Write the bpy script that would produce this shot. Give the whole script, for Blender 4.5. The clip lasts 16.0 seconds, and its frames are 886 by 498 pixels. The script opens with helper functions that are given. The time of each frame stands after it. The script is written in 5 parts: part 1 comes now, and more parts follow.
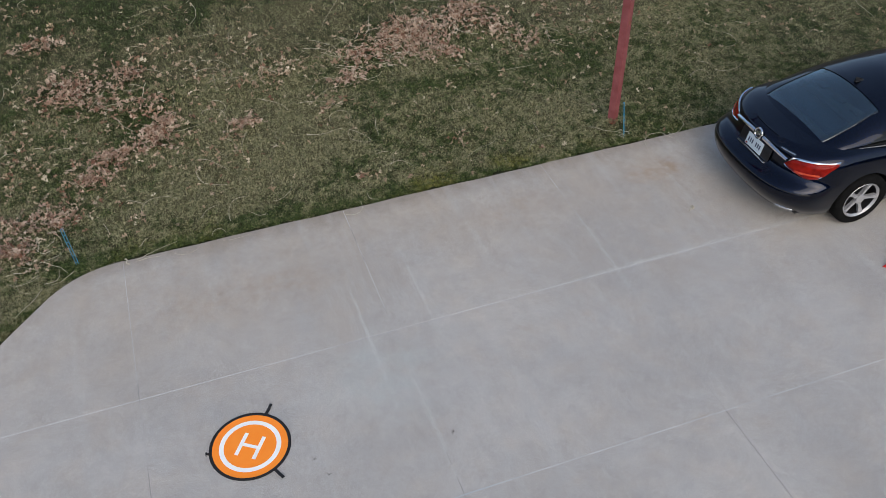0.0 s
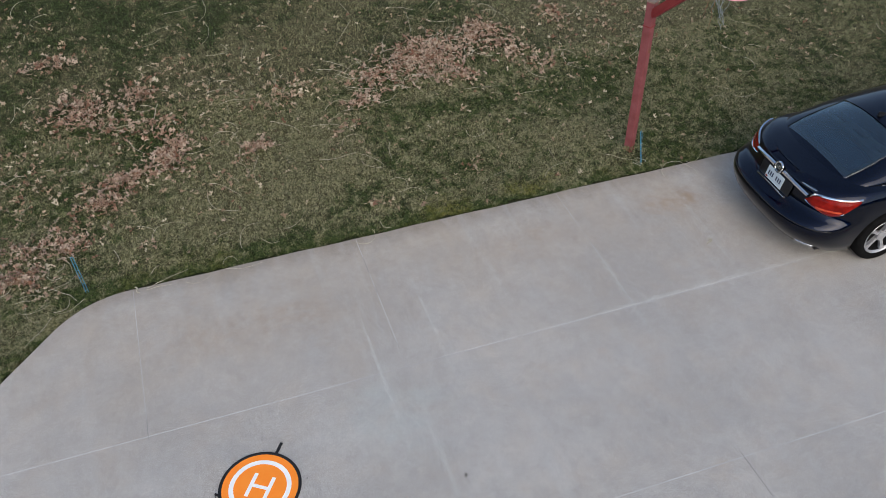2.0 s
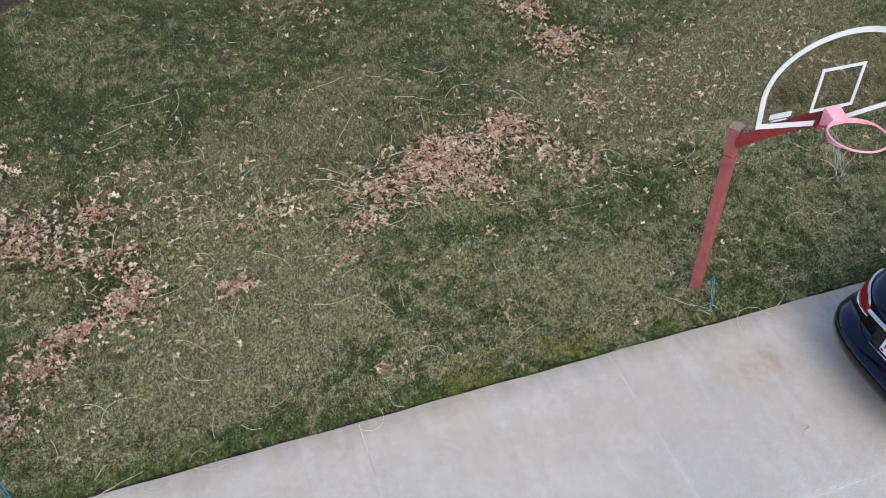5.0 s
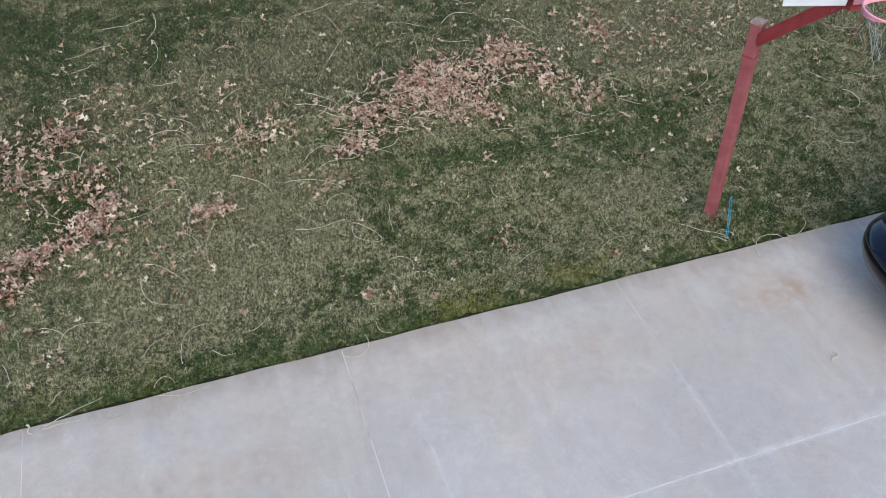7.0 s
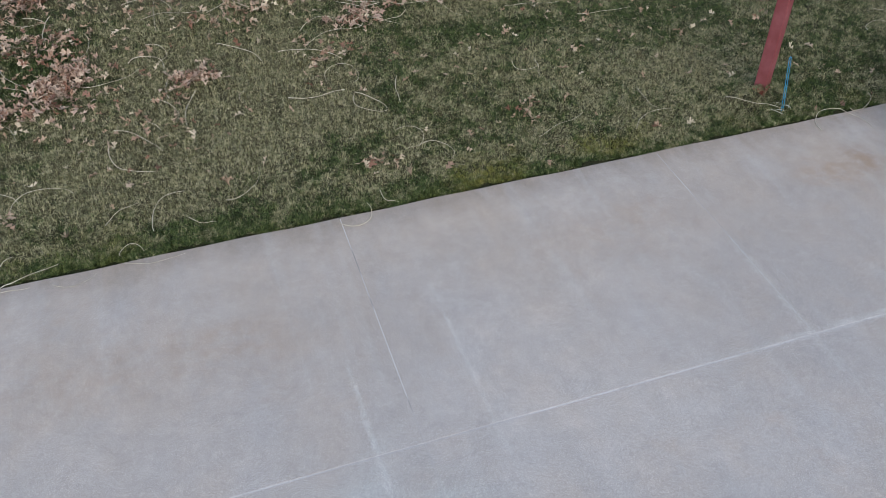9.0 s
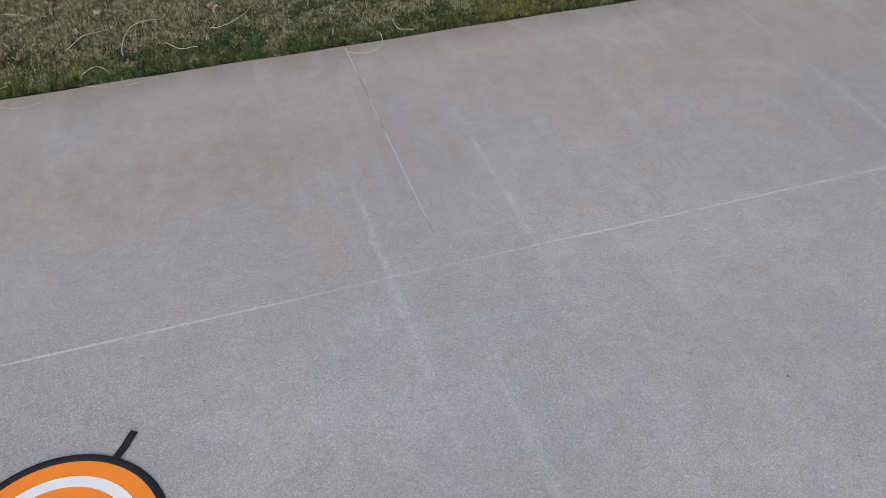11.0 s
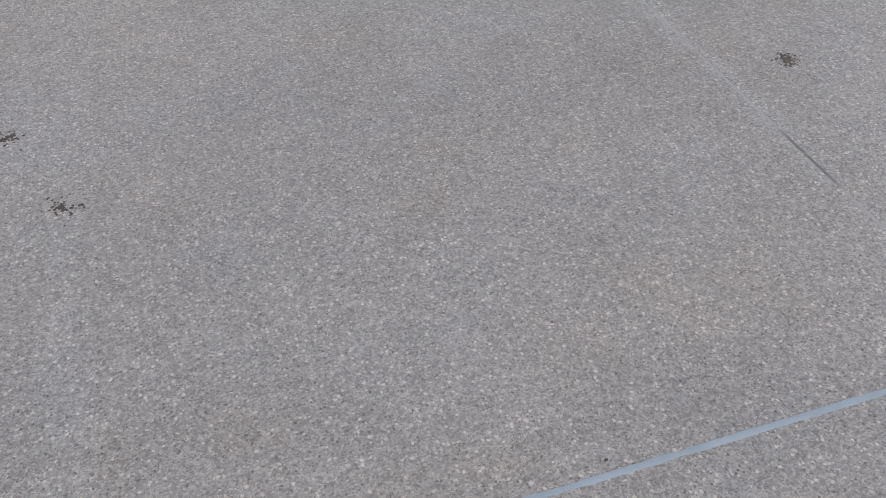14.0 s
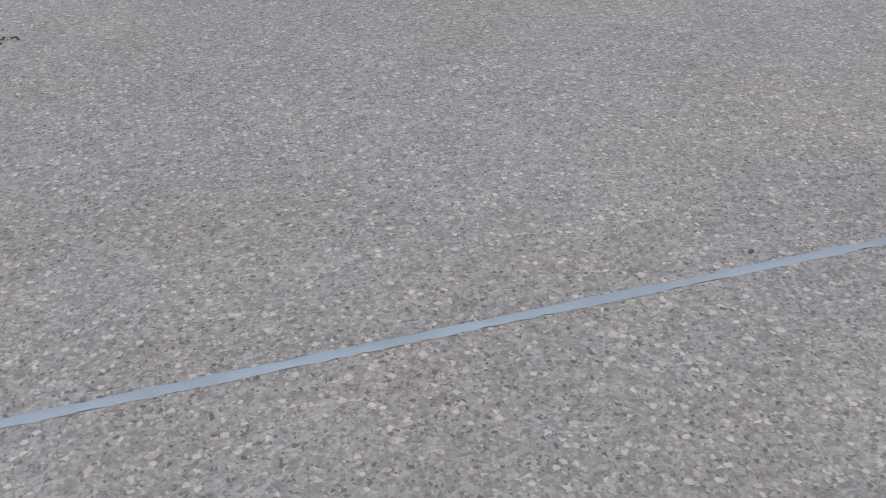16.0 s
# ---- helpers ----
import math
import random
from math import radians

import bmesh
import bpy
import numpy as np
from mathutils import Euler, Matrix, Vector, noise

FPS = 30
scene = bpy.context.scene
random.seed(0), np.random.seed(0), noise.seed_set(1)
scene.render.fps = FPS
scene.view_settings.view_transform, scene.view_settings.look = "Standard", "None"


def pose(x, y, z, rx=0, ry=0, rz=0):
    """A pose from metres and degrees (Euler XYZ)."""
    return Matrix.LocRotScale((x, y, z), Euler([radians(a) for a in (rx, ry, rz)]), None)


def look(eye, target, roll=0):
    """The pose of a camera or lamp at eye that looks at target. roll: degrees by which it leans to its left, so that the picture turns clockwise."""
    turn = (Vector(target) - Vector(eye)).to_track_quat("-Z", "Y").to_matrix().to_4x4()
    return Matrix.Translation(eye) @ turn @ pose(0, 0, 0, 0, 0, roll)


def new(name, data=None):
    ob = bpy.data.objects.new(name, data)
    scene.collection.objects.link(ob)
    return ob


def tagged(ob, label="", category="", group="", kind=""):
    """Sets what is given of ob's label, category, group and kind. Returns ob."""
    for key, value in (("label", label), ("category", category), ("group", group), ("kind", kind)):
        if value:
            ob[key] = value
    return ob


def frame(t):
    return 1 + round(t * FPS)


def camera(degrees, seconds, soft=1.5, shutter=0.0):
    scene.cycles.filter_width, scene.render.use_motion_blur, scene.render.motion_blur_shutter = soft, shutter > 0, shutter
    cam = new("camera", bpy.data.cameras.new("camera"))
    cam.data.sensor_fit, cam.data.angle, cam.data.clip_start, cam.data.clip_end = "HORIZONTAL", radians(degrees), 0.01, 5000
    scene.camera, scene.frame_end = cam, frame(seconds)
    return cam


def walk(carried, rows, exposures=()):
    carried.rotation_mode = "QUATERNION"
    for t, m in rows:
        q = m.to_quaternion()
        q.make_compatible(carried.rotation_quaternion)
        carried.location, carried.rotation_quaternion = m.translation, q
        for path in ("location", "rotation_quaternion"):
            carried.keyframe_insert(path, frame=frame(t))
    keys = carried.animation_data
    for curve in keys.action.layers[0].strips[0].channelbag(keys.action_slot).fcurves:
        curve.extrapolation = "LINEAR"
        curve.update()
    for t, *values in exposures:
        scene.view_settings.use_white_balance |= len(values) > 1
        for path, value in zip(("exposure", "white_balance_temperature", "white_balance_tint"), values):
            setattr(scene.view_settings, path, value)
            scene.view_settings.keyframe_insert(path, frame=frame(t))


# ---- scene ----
cam = camera(54.0, 16.0, soft=0.85)
PATH = [
    (0, (0.018, -0.391, 6.813), (0.488, 1.024, 5.479), -0.9),
    (0.5, (0.015, -0.385, 6.915), (0.465, 1.036, 5.582), -0.8),
    (1, (0.0, -0.371, 6.976), (0.453, 1.05, 5.642), -0.7),
    (1.5, (-0.006, -0.345, 6.982), (0.448, 1.075, 5.648), -0.6),
    (2, (0.064, -0.022, 7.012), (0.517, 1.395, 5.676), -0.6),
    (2.5, (0.225, 0.614, 7.026), (0.679, 2.032, 5.69), -0.6),
    (3, (0.418, 1.431, 7.064), (0.874, 2.848, 5.729), -0.5),
    (3.5, (0.603, 2.295, 7.122), (1.062, 3.711, 5.787), -0.4),
    (3.7, (0.652, 2.534, 7.132), (1.112, 3.95, 5.797), -0.4),
    (5.8, (0.716, 2.791, 6.517), (1.17, 4.209, 5.182), -0.3),
    (6, (0.729, 2.782, 6.412), (1.183, 4.2, 5.077), -0.3),
    (6.5, (0.762, 2.763, 6.117), (1.213, 4.184, 4.784), -0.3),
    (7, (0.787, 2.765, 5.763), (1.239, 4.187, 4.431), -0.3),
    (7.5, (0.795, 2.788, 5.362), (1.248, 4.21, 4.03), -0.2),
    (8, (0.783, 2.812, 4.953), (1.237, 4.234, 3.622), -0.2),
    (8.5, (0.75, 2.831, 4.573), (1.204, 4.253, 3.242), -0.1),
    (8.7, (0.726, 2.853, 4.424), (1.18, 4.274, 3.092), -0.0),
    (10.8, (0.626, 2.971, 2.871), (1.064, 4.397, 1.538), -0.0),
    (11, (0.618, 2.983, 2.725), (1.056, 4.408, 1.393), 0.0),
    (11.5, (0.626, 3.003, 2.358), (1.063, 4.429, 1.026), 0.0),
    (12, (0.653, 3.038, 2.0), (1.087, 4.465, 0.667), -0.0),
    (12.5, (0.667, 3.08, 1.646), (1.101, 4.505, 0.312), -0.0),
    (13, (0.676, 3.116, 1.308), (1.109, 4.541, -0.027), 0.0),
    (13.5, (0.68, 3.153, 1.022), (1.109, 4.578, -0.315), -0.0),
    (13.9, (0.682, 3.19, 0.827), (1.109, 4.615, -0.51), -0.0),
    (14, (0.678, 3.197, 0.783), (1.107, 4.622, -0.553), 0.0),
    (14.5, (0.665, 3.227, 0.583), (1.093, 4.651, -0.754), 0.0),
    (15, (0.653, 3.238, 0.446), (1.078, 4.661, -0.892), 0.1),
    (15.1, (0.651, 3.239, 0.426), (1.076, 4.662, -0.914), 0.1),
    (15.5, (0.646, 3.238, 0.365), (1.07, 4.659, -0.977), 0.1),
    (15.6, (0.644, 3.24, 0.354), (1.074, 4.66, -0.988), 0.1),
    (15.7, (0.644, 3.24, 0.345), (1.072, 4.654, -1.003), 0.1),
    (15.8, (0.646, 3.241, 0.334), (1.087, 4.7, -0.961), 0.1),
    (15.9, (0.648, 3.239, 0.332), (1.106, 4.777, -0.861), 0.1),
    (16, (0.649, 3.239, 0.33), (1.129, 4.845, -0.76), 0.1),
]
EXPOSURES = [(0.0, 0.48, 7050, 9), (1.5, 0.48, 7050, 9), (3.5, 0.85, 7000, 9), (6.0, 1.22, 6600, 9), (7.0, 1.06, 6500, 9), (8.0, 0.79, 6500, 8), (8.7, 0.68, 6550, 9), (11.0, 0.35, 7000, 11), (12.5, 0.04, 7200, 11), (14.0, 0.26, 7350, 11), (16.0, 0.31, 7300, 11)]
walk(cam, [(t, look(eye, target, roll)) for t, eye, target, roll in PATH], EXPOSURES)

# ---- light ----
world = bpy.data.worlds.new("sky")
scene.world = world
world.use_nodes = True
SUN_EL, SUN_AZ = radians(38), radians(188)
sky = world.node_tree.nodes.new("ShaderNodeTexSky")
sky.sky_type = "NISHITA"
sky.sun_disc = False
sky.sun_elevation, sky.sun_rotation = SUN_EL, SUN_AZ
sky.air_density, sky.dust_density, sky.ozone_density = 1.0, 1.4, 1.0
background = world.node_tree.nodes["Background"]
world.node_tree.links.new(sky.outputs["Color"], background.inputs["Color"])
background.inputs["Strength"].default_value = 0.17

sun_data = bpy.data.lights.new("sun", "SUN")
sun_data.energy, sun_data.angle, sun_data.color = 1.0, radians(60), (1.0, 0.95, 0.86)
sun = new("sun", sun_data)
sun_way = Vector((math.sin(SUN_AZ) * math.cos(SUN_EL), math.cos(SUN_AZ) * math.cos(SUN_EL), math.sin(SUN_EL)))
sun.matrix_world = look(sun_way * 60, (0, 0, 0))


# ---- materials ----
def material(name, rough=0.6, metal=0.0, colour=None, spec=0.5):
    m = bpy.data.materials.new(name)
    m.use_nodes = True
    b = m.node_tree.nodes["Principled BSDF"]
    b.inputs["Roughness"].default_value, b.inputs["Metallic"].default_value = rough, metal
    b.inputs["Specular IOR Level"].default_value = spec
    if colour:
        b.inputs["Base Color"].default_value = (*colour, 1)
    return m, m.node_tree, b


def node(nt, kind, links=(), **values):
    n = nt.nodes.new("ShaderNode" + kind)
    for key, value in values.items():
        node_setting(n, key, value)
    for socket, source in dict(links).items():
        nt.links.new(source, n.inputs[socket])
    return n


def node_setting(n, key, value):
    if key == "scale":
        n.inputs["Scale"].default_value = value
    elif key == "detail":
        n.inputs["Detail"].default_value = value
    elif key == "rough":
        n.inputs["Roughness"].default_value = value
    elif key == "op":
        n.operation = value
    elif key == "b":
        n.inputs[1].default_value = value
    elif key == "a":
        n.inputs[0].default_value = value
    elif key == "feature":
        n.feature = value
    elif key == "random":
        n.inputs["Randomness"].default_value = value


def place(nt, x=1.0, y=1.0, z=1.0):
    """World place, scaled by axis."""
    p = node(nt, "NewGeometry").outputs["Position"]
    if (x, y, z) == (1.0, 1.0, 1.0):
        return p
    v = node(nt, "VectorMath", {0: p}, op="MULTIPLY")
    v.inputs[1].default_value = (x, y, z)
    return v.outputs[0]


def noise_of(nt, where, scale, detail=3, rough=0.5):
    return node(nt, "TexNoise", {"Vector": where}, scale=scale, detail=detail, rough=rough).outputs["Fac"]


def ramp(nt, source, *stops):
    r = nt.nodes.new("ShaderNodeValToRGB")
    while len(r.color_ramp.elements) < len(stops):
        r.color_ramp.elements.new(0.5)
    for e, (at, c) in zip(r.color_ramp.elements, stops):
        e.position = at
        e.color = (*c, 1) if isinstance(c, tuple) else (c, c, c, 1)
    nt.links.new(source, r.inputs[0])
    return r.outputs[0]


def mix(nt, fac, a, b, how="MIX"):
    m = nt.nodes.new("ShaderNodeMix")
    m.data_type, m.blend_type = "RGBA", how
    for socket, v in ((0, fac), (6, a), (7, b)):
        if isinstance(v, (int, float)):
            m.inputs[socket].default_value = v
        elif isinstance(v, tuple):
            m.inputs[socket].default_value = (*v, 1)
        else:
            nt.links.new(v, m.inputs[socket])
    return m.outputs[2]


def maths(nt, op, a, b=0.0, c=None):
    m = nt.nodes.new("ShaderNodeMath")
    m.operation = op
    for i, v in enumerate((a, b) if c is None else (a, b, c)):
        if isinstance(v, (int, float)):
            m.inputs[i].default_value = v
        else:
            nt.links.new(v, m.inputs[i])
    return m.outputs[0]


def bump(nt, bsdf, height, strength=0.3, distance=0.002):
    n = nt.nodes.new("ShaderNodeBump")
    n.inputs["Strength"].default_value, n.inputs["Distance"].default_value = strength, distance
    nt.links.new(height, n.inputs["Height"])
    nt.links.new(n.outputs[0], bsdf.inputs["Normal"])


def concrete_material():
    m, nt, b = material("washed_concrete", 0.88, spec=0.25)
    p = place(nt)
    xyz = node(nt, "SeparateXYZ", {0: p})
    big = noise_of(nt, p, 0.55, 5, 0.6)
    mid = noise_of(nt, p, 5.0, 4, 0.6)
    base = mix(nt, ramp(nt, big, (0.36, 0.0), (0.64, 1.0)), (0.353, 0.335, 0.315), (0.438, 0.416, 0.387))
    base = mix(nt, ramp(nt, mid, (0.3, 0.0), (0.7, 0.40)), base, (0.310, 0.294, 0.276))
    # warm and cool drifts over a hand's breadth to an arm's length
    drift = ramp(nt, noise_of(nt, p, 2.4, 5, 0.65), (0.34, (0.985, 1.0, 1.015)), (0.5, (1.0, 1.0, 1.0)), (0.66, (1.03, 1.0, 0.97)))
    base = mix(nt, 1.0, base, drift, "MULTIPLY")
    # tan dirt washed from the lawn, thick near the grass
    near = node(nt, "MapRange", {0: xyz.outputs[1]})
    near.inputs[1].default_value, near.inputs[2].default_value = 5.2, 8.0
    dirt = maths(nt, "MULTIPLY", near.outputs[0], ramp(nt, noise_of(nt, place(nt, 1.0, 0.45, 1.0), 1.3, 5, 0.65), (0.32, 0.1), (0.68, 1.0)))
    base = mix(nt, dirt, base, (0.385, 0.325, 0.262))
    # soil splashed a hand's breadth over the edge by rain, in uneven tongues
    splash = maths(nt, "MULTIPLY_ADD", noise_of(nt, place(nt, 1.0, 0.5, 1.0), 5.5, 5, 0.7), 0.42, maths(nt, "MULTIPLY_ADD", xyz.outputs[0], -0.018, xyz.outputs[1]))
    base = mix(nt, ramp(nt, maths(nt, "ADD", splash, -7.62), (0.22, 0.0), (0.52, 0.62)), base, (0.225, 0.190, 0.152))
    # pale streaks along the run of water
    streak = ramp(nt, noise_of(nt, place(nt, 3.2, 0.22, 1.0), 1.6, 3, 0.5), (0.56, 0.0), (0.70, 0.22))
    base = mix(nt, streak, base, (0.44, 0.44, 0.43))
    broken = noise_of(nt, place(nt, 5.0, 2.2, 1.0), 4.6, 5, 0.7)
    for at, lean, width, strong, centre in ((1.232, -0.022, 0.026, 0.85, 5.7), (1.955, -0.017, 0.020, 0.50, 6.2), (1.25, -0.022, 0.16, 0.20, 5.5), (2.00, -0.02, 0.15, 0.15, 5.9), (2.9, -0.03, 0.016, 0.14, 6.4), (3.35, -0.02, 0.02, 0.13, 5.8), (4.62, -0.03, 0.016, 0.2, 6.2), (0.98, -0.03, 0.012, 0.16, 7.0), (1.509, -0.011, 0.045, 0.50, 4.7), (4.18, -0.006, 0.05, 0.35, 6.1)):
        off = maths(nt, "ADD", xyz.outputs[0], -at)
        off = maths(nt, "ADD", off, maths(nt, "MULTIPLY_ADD", noise_of(nt, p, 1.6, 2), 0.02, -0.01))
        off = maths(nt, "ABSOLUTE", maths(nt, "ADD", off, maths(nt, "MULTIPLY", maths(nt, "ADD", xyz.outputs[1], -5.6), -lean)))
        strip = ramp(nt, maths(nt, "DIVIDE", off, width), (0.2, 1.0), (1.0, 0.0))
        gap = ramp(nt, broken, (0.36, 0.0), (0.60, strong * 0.72))
        reach = ramp(nt, maths(nt, "ABSOLUTE", maths(nt, "ADD", xyz.outputs[1], -centre)), (0.5, 1.0), (1.0, 0.0))
        base = mix(nt, maths(nt, "MULTIPLY", maths(nt, "MULTIPLY", strip, gap), reach), base, (0.52, 0.53, 0.51))
    # cool washed patch about the pale streak
    wash = maths(nt, "MULTIPLY", blob(nt, shaken(nt, p), 1.22, 5.2, 0.5, 0.55), ramp(nt, noise_of(nt, p, 4.0, 4, 0.6), (0.35, 0.1), (0.65, 0.6)))
    base = mix(nt, wash, base, (0.405, 0.43, 0.415))
    # bleached smear along the long joint
    line = maths(nt, "ABSOLUTE", maths(nt, "ADD", maths(nt, "MULTIPLY_ADD", xyz.outputs[0], -0.02, xyz.outputs[1]), -5.765))
    line = maths(nt, "MULTIPLY", ramp(nt, line, (0.008, 1.0), (0.05, 0.0)), ramp(nt, maths(nt, "MULTIPLY", xyz.outputs[0], 0.1), (0.0, 0.08), (0.30, 0.12), (0.42, 0.55)))
    line = maths(nt, "MULTIPLY", line, ramp(nt, noise_of(nt, p, 6.0, 5, 0.7), (0.36, 0.1), (0.6, 1.0)))
    base = mix(nt, line, base, (0.49, 0.49, 0.475))
    # rust-tan marks with a shape of their own
    mark = ramp(nt, noise_of(nt, p, 0.9, 6, 0.75), (0.60, 0.0), (0.72, 0.5))
    base = mix(nt, mark, base, (0.38, 0.315, 0.255))
    bent = shaken(nt, p)
    for x, y, a, c, strong in ((5.55, 7.36, 0.40, 0.20, 0.75), (5.68, 7.36, 0.13, 0.09, 0.9), (-0.2, 6.9, 0.9, 0.35, 0.40), (0.7, 6.75, 0.5, 0.3, 0.30), (3.4, 7.2, 0.7, 0.25, 0.35)):
        rust = maths(nt, "MULTIPLY", blob(nt, bent, x, y, a, c), ramp(nt, noise_of(nt, p, 9.0, 5, 0.7), (0.35, 0.15), (0.62, 1.0)))
        base = mix(nt, maths(nt, "MULTIPLY", rust, strong), base, (0.335, 0.255, 0.185))
    # fine sand and exposed stone, more where the skin has worn off away from the lawn
    worn = node(nt, "MapRange", {0: xyz.outputs[1]})
    worn.inputs[1].default_value, worn.inputs[2].default_value = 7.7, 5.6
    worn = maths(nt, "MULTIPLY_ADD", worn.outputs[0], 0.75, maths(nt, "MULTIPLY", mid, 0.5))
    worn = maths(nt, "MINIMUM", worn, 1.0)
    warp = node(nt, "TexNoise", {"Vector": p}, scale=320.0, detail=3)
    wave = node(nt, "VectorMath", {0: warp.outputs["Color"]}, op="MULTIPLY")
    wave.inputs[1].default_value = (0.0052, 0.0052, 0.0052)
    stone = node(nt, "VectorMath", {0: p, 1: wave.outputs[0]}, op="ADD").outputs[0]
    sand = noise_of(nt, p, 520.0, 2, 0.55)
    grain = ramp(nt, sand, (0.28, 0.84), (0.5, 1.0), (0.72, 1.15))
    height = maths(nt, "MULTIPLY", sand, 0.4)
    for size, low, high in ((400.0, 0.78, 1.22), (210.0, 0.92, 1.08)):
        cells = node(nt, "TexVoronoi", {"Vector": stone}, scale=size, random=1.0)
        tones = node(nt, "SeparateColor", {0: cells.outputs["Color"]})
        grain = mix(nt, 1.0, grain, ramp(nt, tones.outputs[0], (0.1, low), (0.5, 1.0), (0.9, high)), "MULTIPLY")
    for size, share, reach, tone in ((390.0, 0.80, 0.46, (0.50, 0.49, 0.49)), (300.0, 0.82, 0.46, (1.52, 1.50, 1.46)), (190.0, 0.86, 0.44, (1.80, 1.78, 1.73)), (225.0, 0.90, 0.42, (0.44, 0.43, 0.43)), (130.0, 0.945, 0.40, (1.66, 1.62, 1.57))):
        cells = node(nt, "TexVoronoi", {"Vector": stone}, scale=size, random=1.0)
        tones = node(nt, "SeparateColor", {0: cells.outputs["Color"]})
        here = maths(nt, "MULTIPLY", ramp(nt, tones.outputs[0], (share, 0.0), (share + 0.02, 1.0)), ramp(nt, cells.outputs["Distance"], (reach - 0.10, 0.9), (reach, 0.0)))
        grain = mix(nt, here, grain, tone)
        height = maths(nt, "ADD", height, maths(nt, "MULTIPLY", here, 0.5 if tone[0] > 1 else -0.5))
    patch = ramp(nt, noise_of(nt, p, 13.0, 5, 0.75), (0.30, 0.93), (0.70, 1.06))
    speckle = ramp(nt, noise_of(nt, p, 55.0, 3, 0.7), (0.30, 0.945), (0.70, 1.055))
    base = mix(nt, maths(nt, "MULTIPLY", ramp(nt, noise_of(nt, p, 17.0, 3, 0.6), (0.45, 0.0), (0.70, 0.14)), worn), base, (0.385, 0.345, 0.315))
    base = mix(nt, maths(nt, "MULTIPLY_ADD", worn, 0.82, 0.12), base, mix(nt, 1.0, base, grain, "MULTIPLY"))
    base = mix(nt, 1.0, base, patch, "MULTIPLY")
    rubbed = maths(nt, "MULTIPLY_ADD", worn, 0.8, 0.2)
    base = mix(nt, rubbed, base, mix(nt, 1.0, base, speckle, "MULTIPLY"))
    grit = ramp(nt, noise_of(nt, p, 115.0, 2, 0.6), (0.30, 0.90), (0.70, 1.10))
    base = mix(nt, rubbed, base, mix(nt, 1.0, base, grit, "MULTIPLY"))
    # trowelled skin near the lawn: soft blotches drawn out across the fall
    skin = ramp(nt, noise_of(nt, place(nt, 1.0, 0.55, 1.0), 4.6, 6, 0.72), (0.30, (0.90, 0.885, 0.86)), (0.5, (1.0, 1.0, 1.0)), (0.70, (1.075, 1.075, 1.08)))
    base = mix(nt, maths(nt, "SUBTRACT", 1.0, maths(nt, "MULTIPLY", worn, 0.6)), base, mix(nt, 1.0, base, skin, "MULTIPLY"))
    nt.links.new(base, b.inputs["Base Color"])
    bump(nt, b, height, 0.35, 0.0015)
    return m


def sealant_material(name, colour, other, broken, faded=False):
    m, nt, b = material(name, 0.7, spec=0.3)
    p = place(nt)
    c = mix(nt, ramp(nt, noise_of(nt, p, 26.0, 4), (0.35, 0.0), (0.65, 1.0)), colour, tuple(v * 0.86 for v in colour))
    c = mix(nt, ramp(nt, noise_of(nt, p, 2.3, 3, 0.6), (broken - 0.06, 0.0), (broken + 0.06, 1.0)), c, other)
    if faded:
        east = node(nt, "MapRange", {0: node(nt, "SeparateXYZ", {0: p}).outputs[0]})
        east.inputs[1].default_value, east.inputs[2].default_value, east.inputs[4].default_value = 1.4, 2.3, 0.85
        c = mix(nt, east.outputs[0], c, mix(nt, ramp(nt, noise_of(nt, p, 3.1, 4, 0.6), (0.42, 0.0), (0.56, 1.0)), (0.39, 0.375, 0.36), (0.54, 0.53, 0.51)))
    nt.links.new(c, b.inputs["Base Color"])
    bump(nt, b, noise_of(nt, p, 160.0, 2), 0.25, 0.001)
    return m


# dry, paler (above zero) and greener, darker (below zero) stretches of the lawn: x, y, half sizes, amount
STRETCHES = [
    (0.3, 8.9, 0.9, 0.42, 0.42), (1.3, 9.45, 0.75, 0.5, 0.36), (-0.9, 8.55, 0.8, 0.25, 0.16), (4.1, 9.15, 1.0, 0.45, 0.12),
    (5.1, 9.0, 0.5, 0.4, 0.22), (6.9, 12.0, 1.5, 1.0, 0.50), (9.1, 12.7, 1.8, 1.3, 0.42), (-2.5, 14.4, 1.2, 1.2, -0.30), (5.3, 12.4, 0.8, 0.6, 0.2), (-0.8, 10.4, 0.45, 0.4, -0.30), (-0.85, 9.15, 0.4, 0.22, -0.25),
    (-2.4, 8.0, 0.6, 0.5, 0.25), (-0.3, 12.9, 1.3, 0.7, -0.20), (1.3, 11.7, 1.5, 0.8, 0.24), (0.9, 10.2, 1.1, 0.6, 0.29), (4.7, 9.7, 1.5, 0.9, -0.12), (0.2, 9.6, 0.9, 0.4, 0.26), (2.4, 12.6, 1.0, 0.7, 0.24), (0.2, 12.4, 1.2, 0.6, 0.06), (-0.6, 9.3, 0.6, 0.4, 0.12), (3.4, 10.15, 0.7, 0.3, -0.30), (6.2, 8.6, 0.8, 0.3, -0.22), (5.7, 10.2, 0.9, 0.45, -0.18),
]


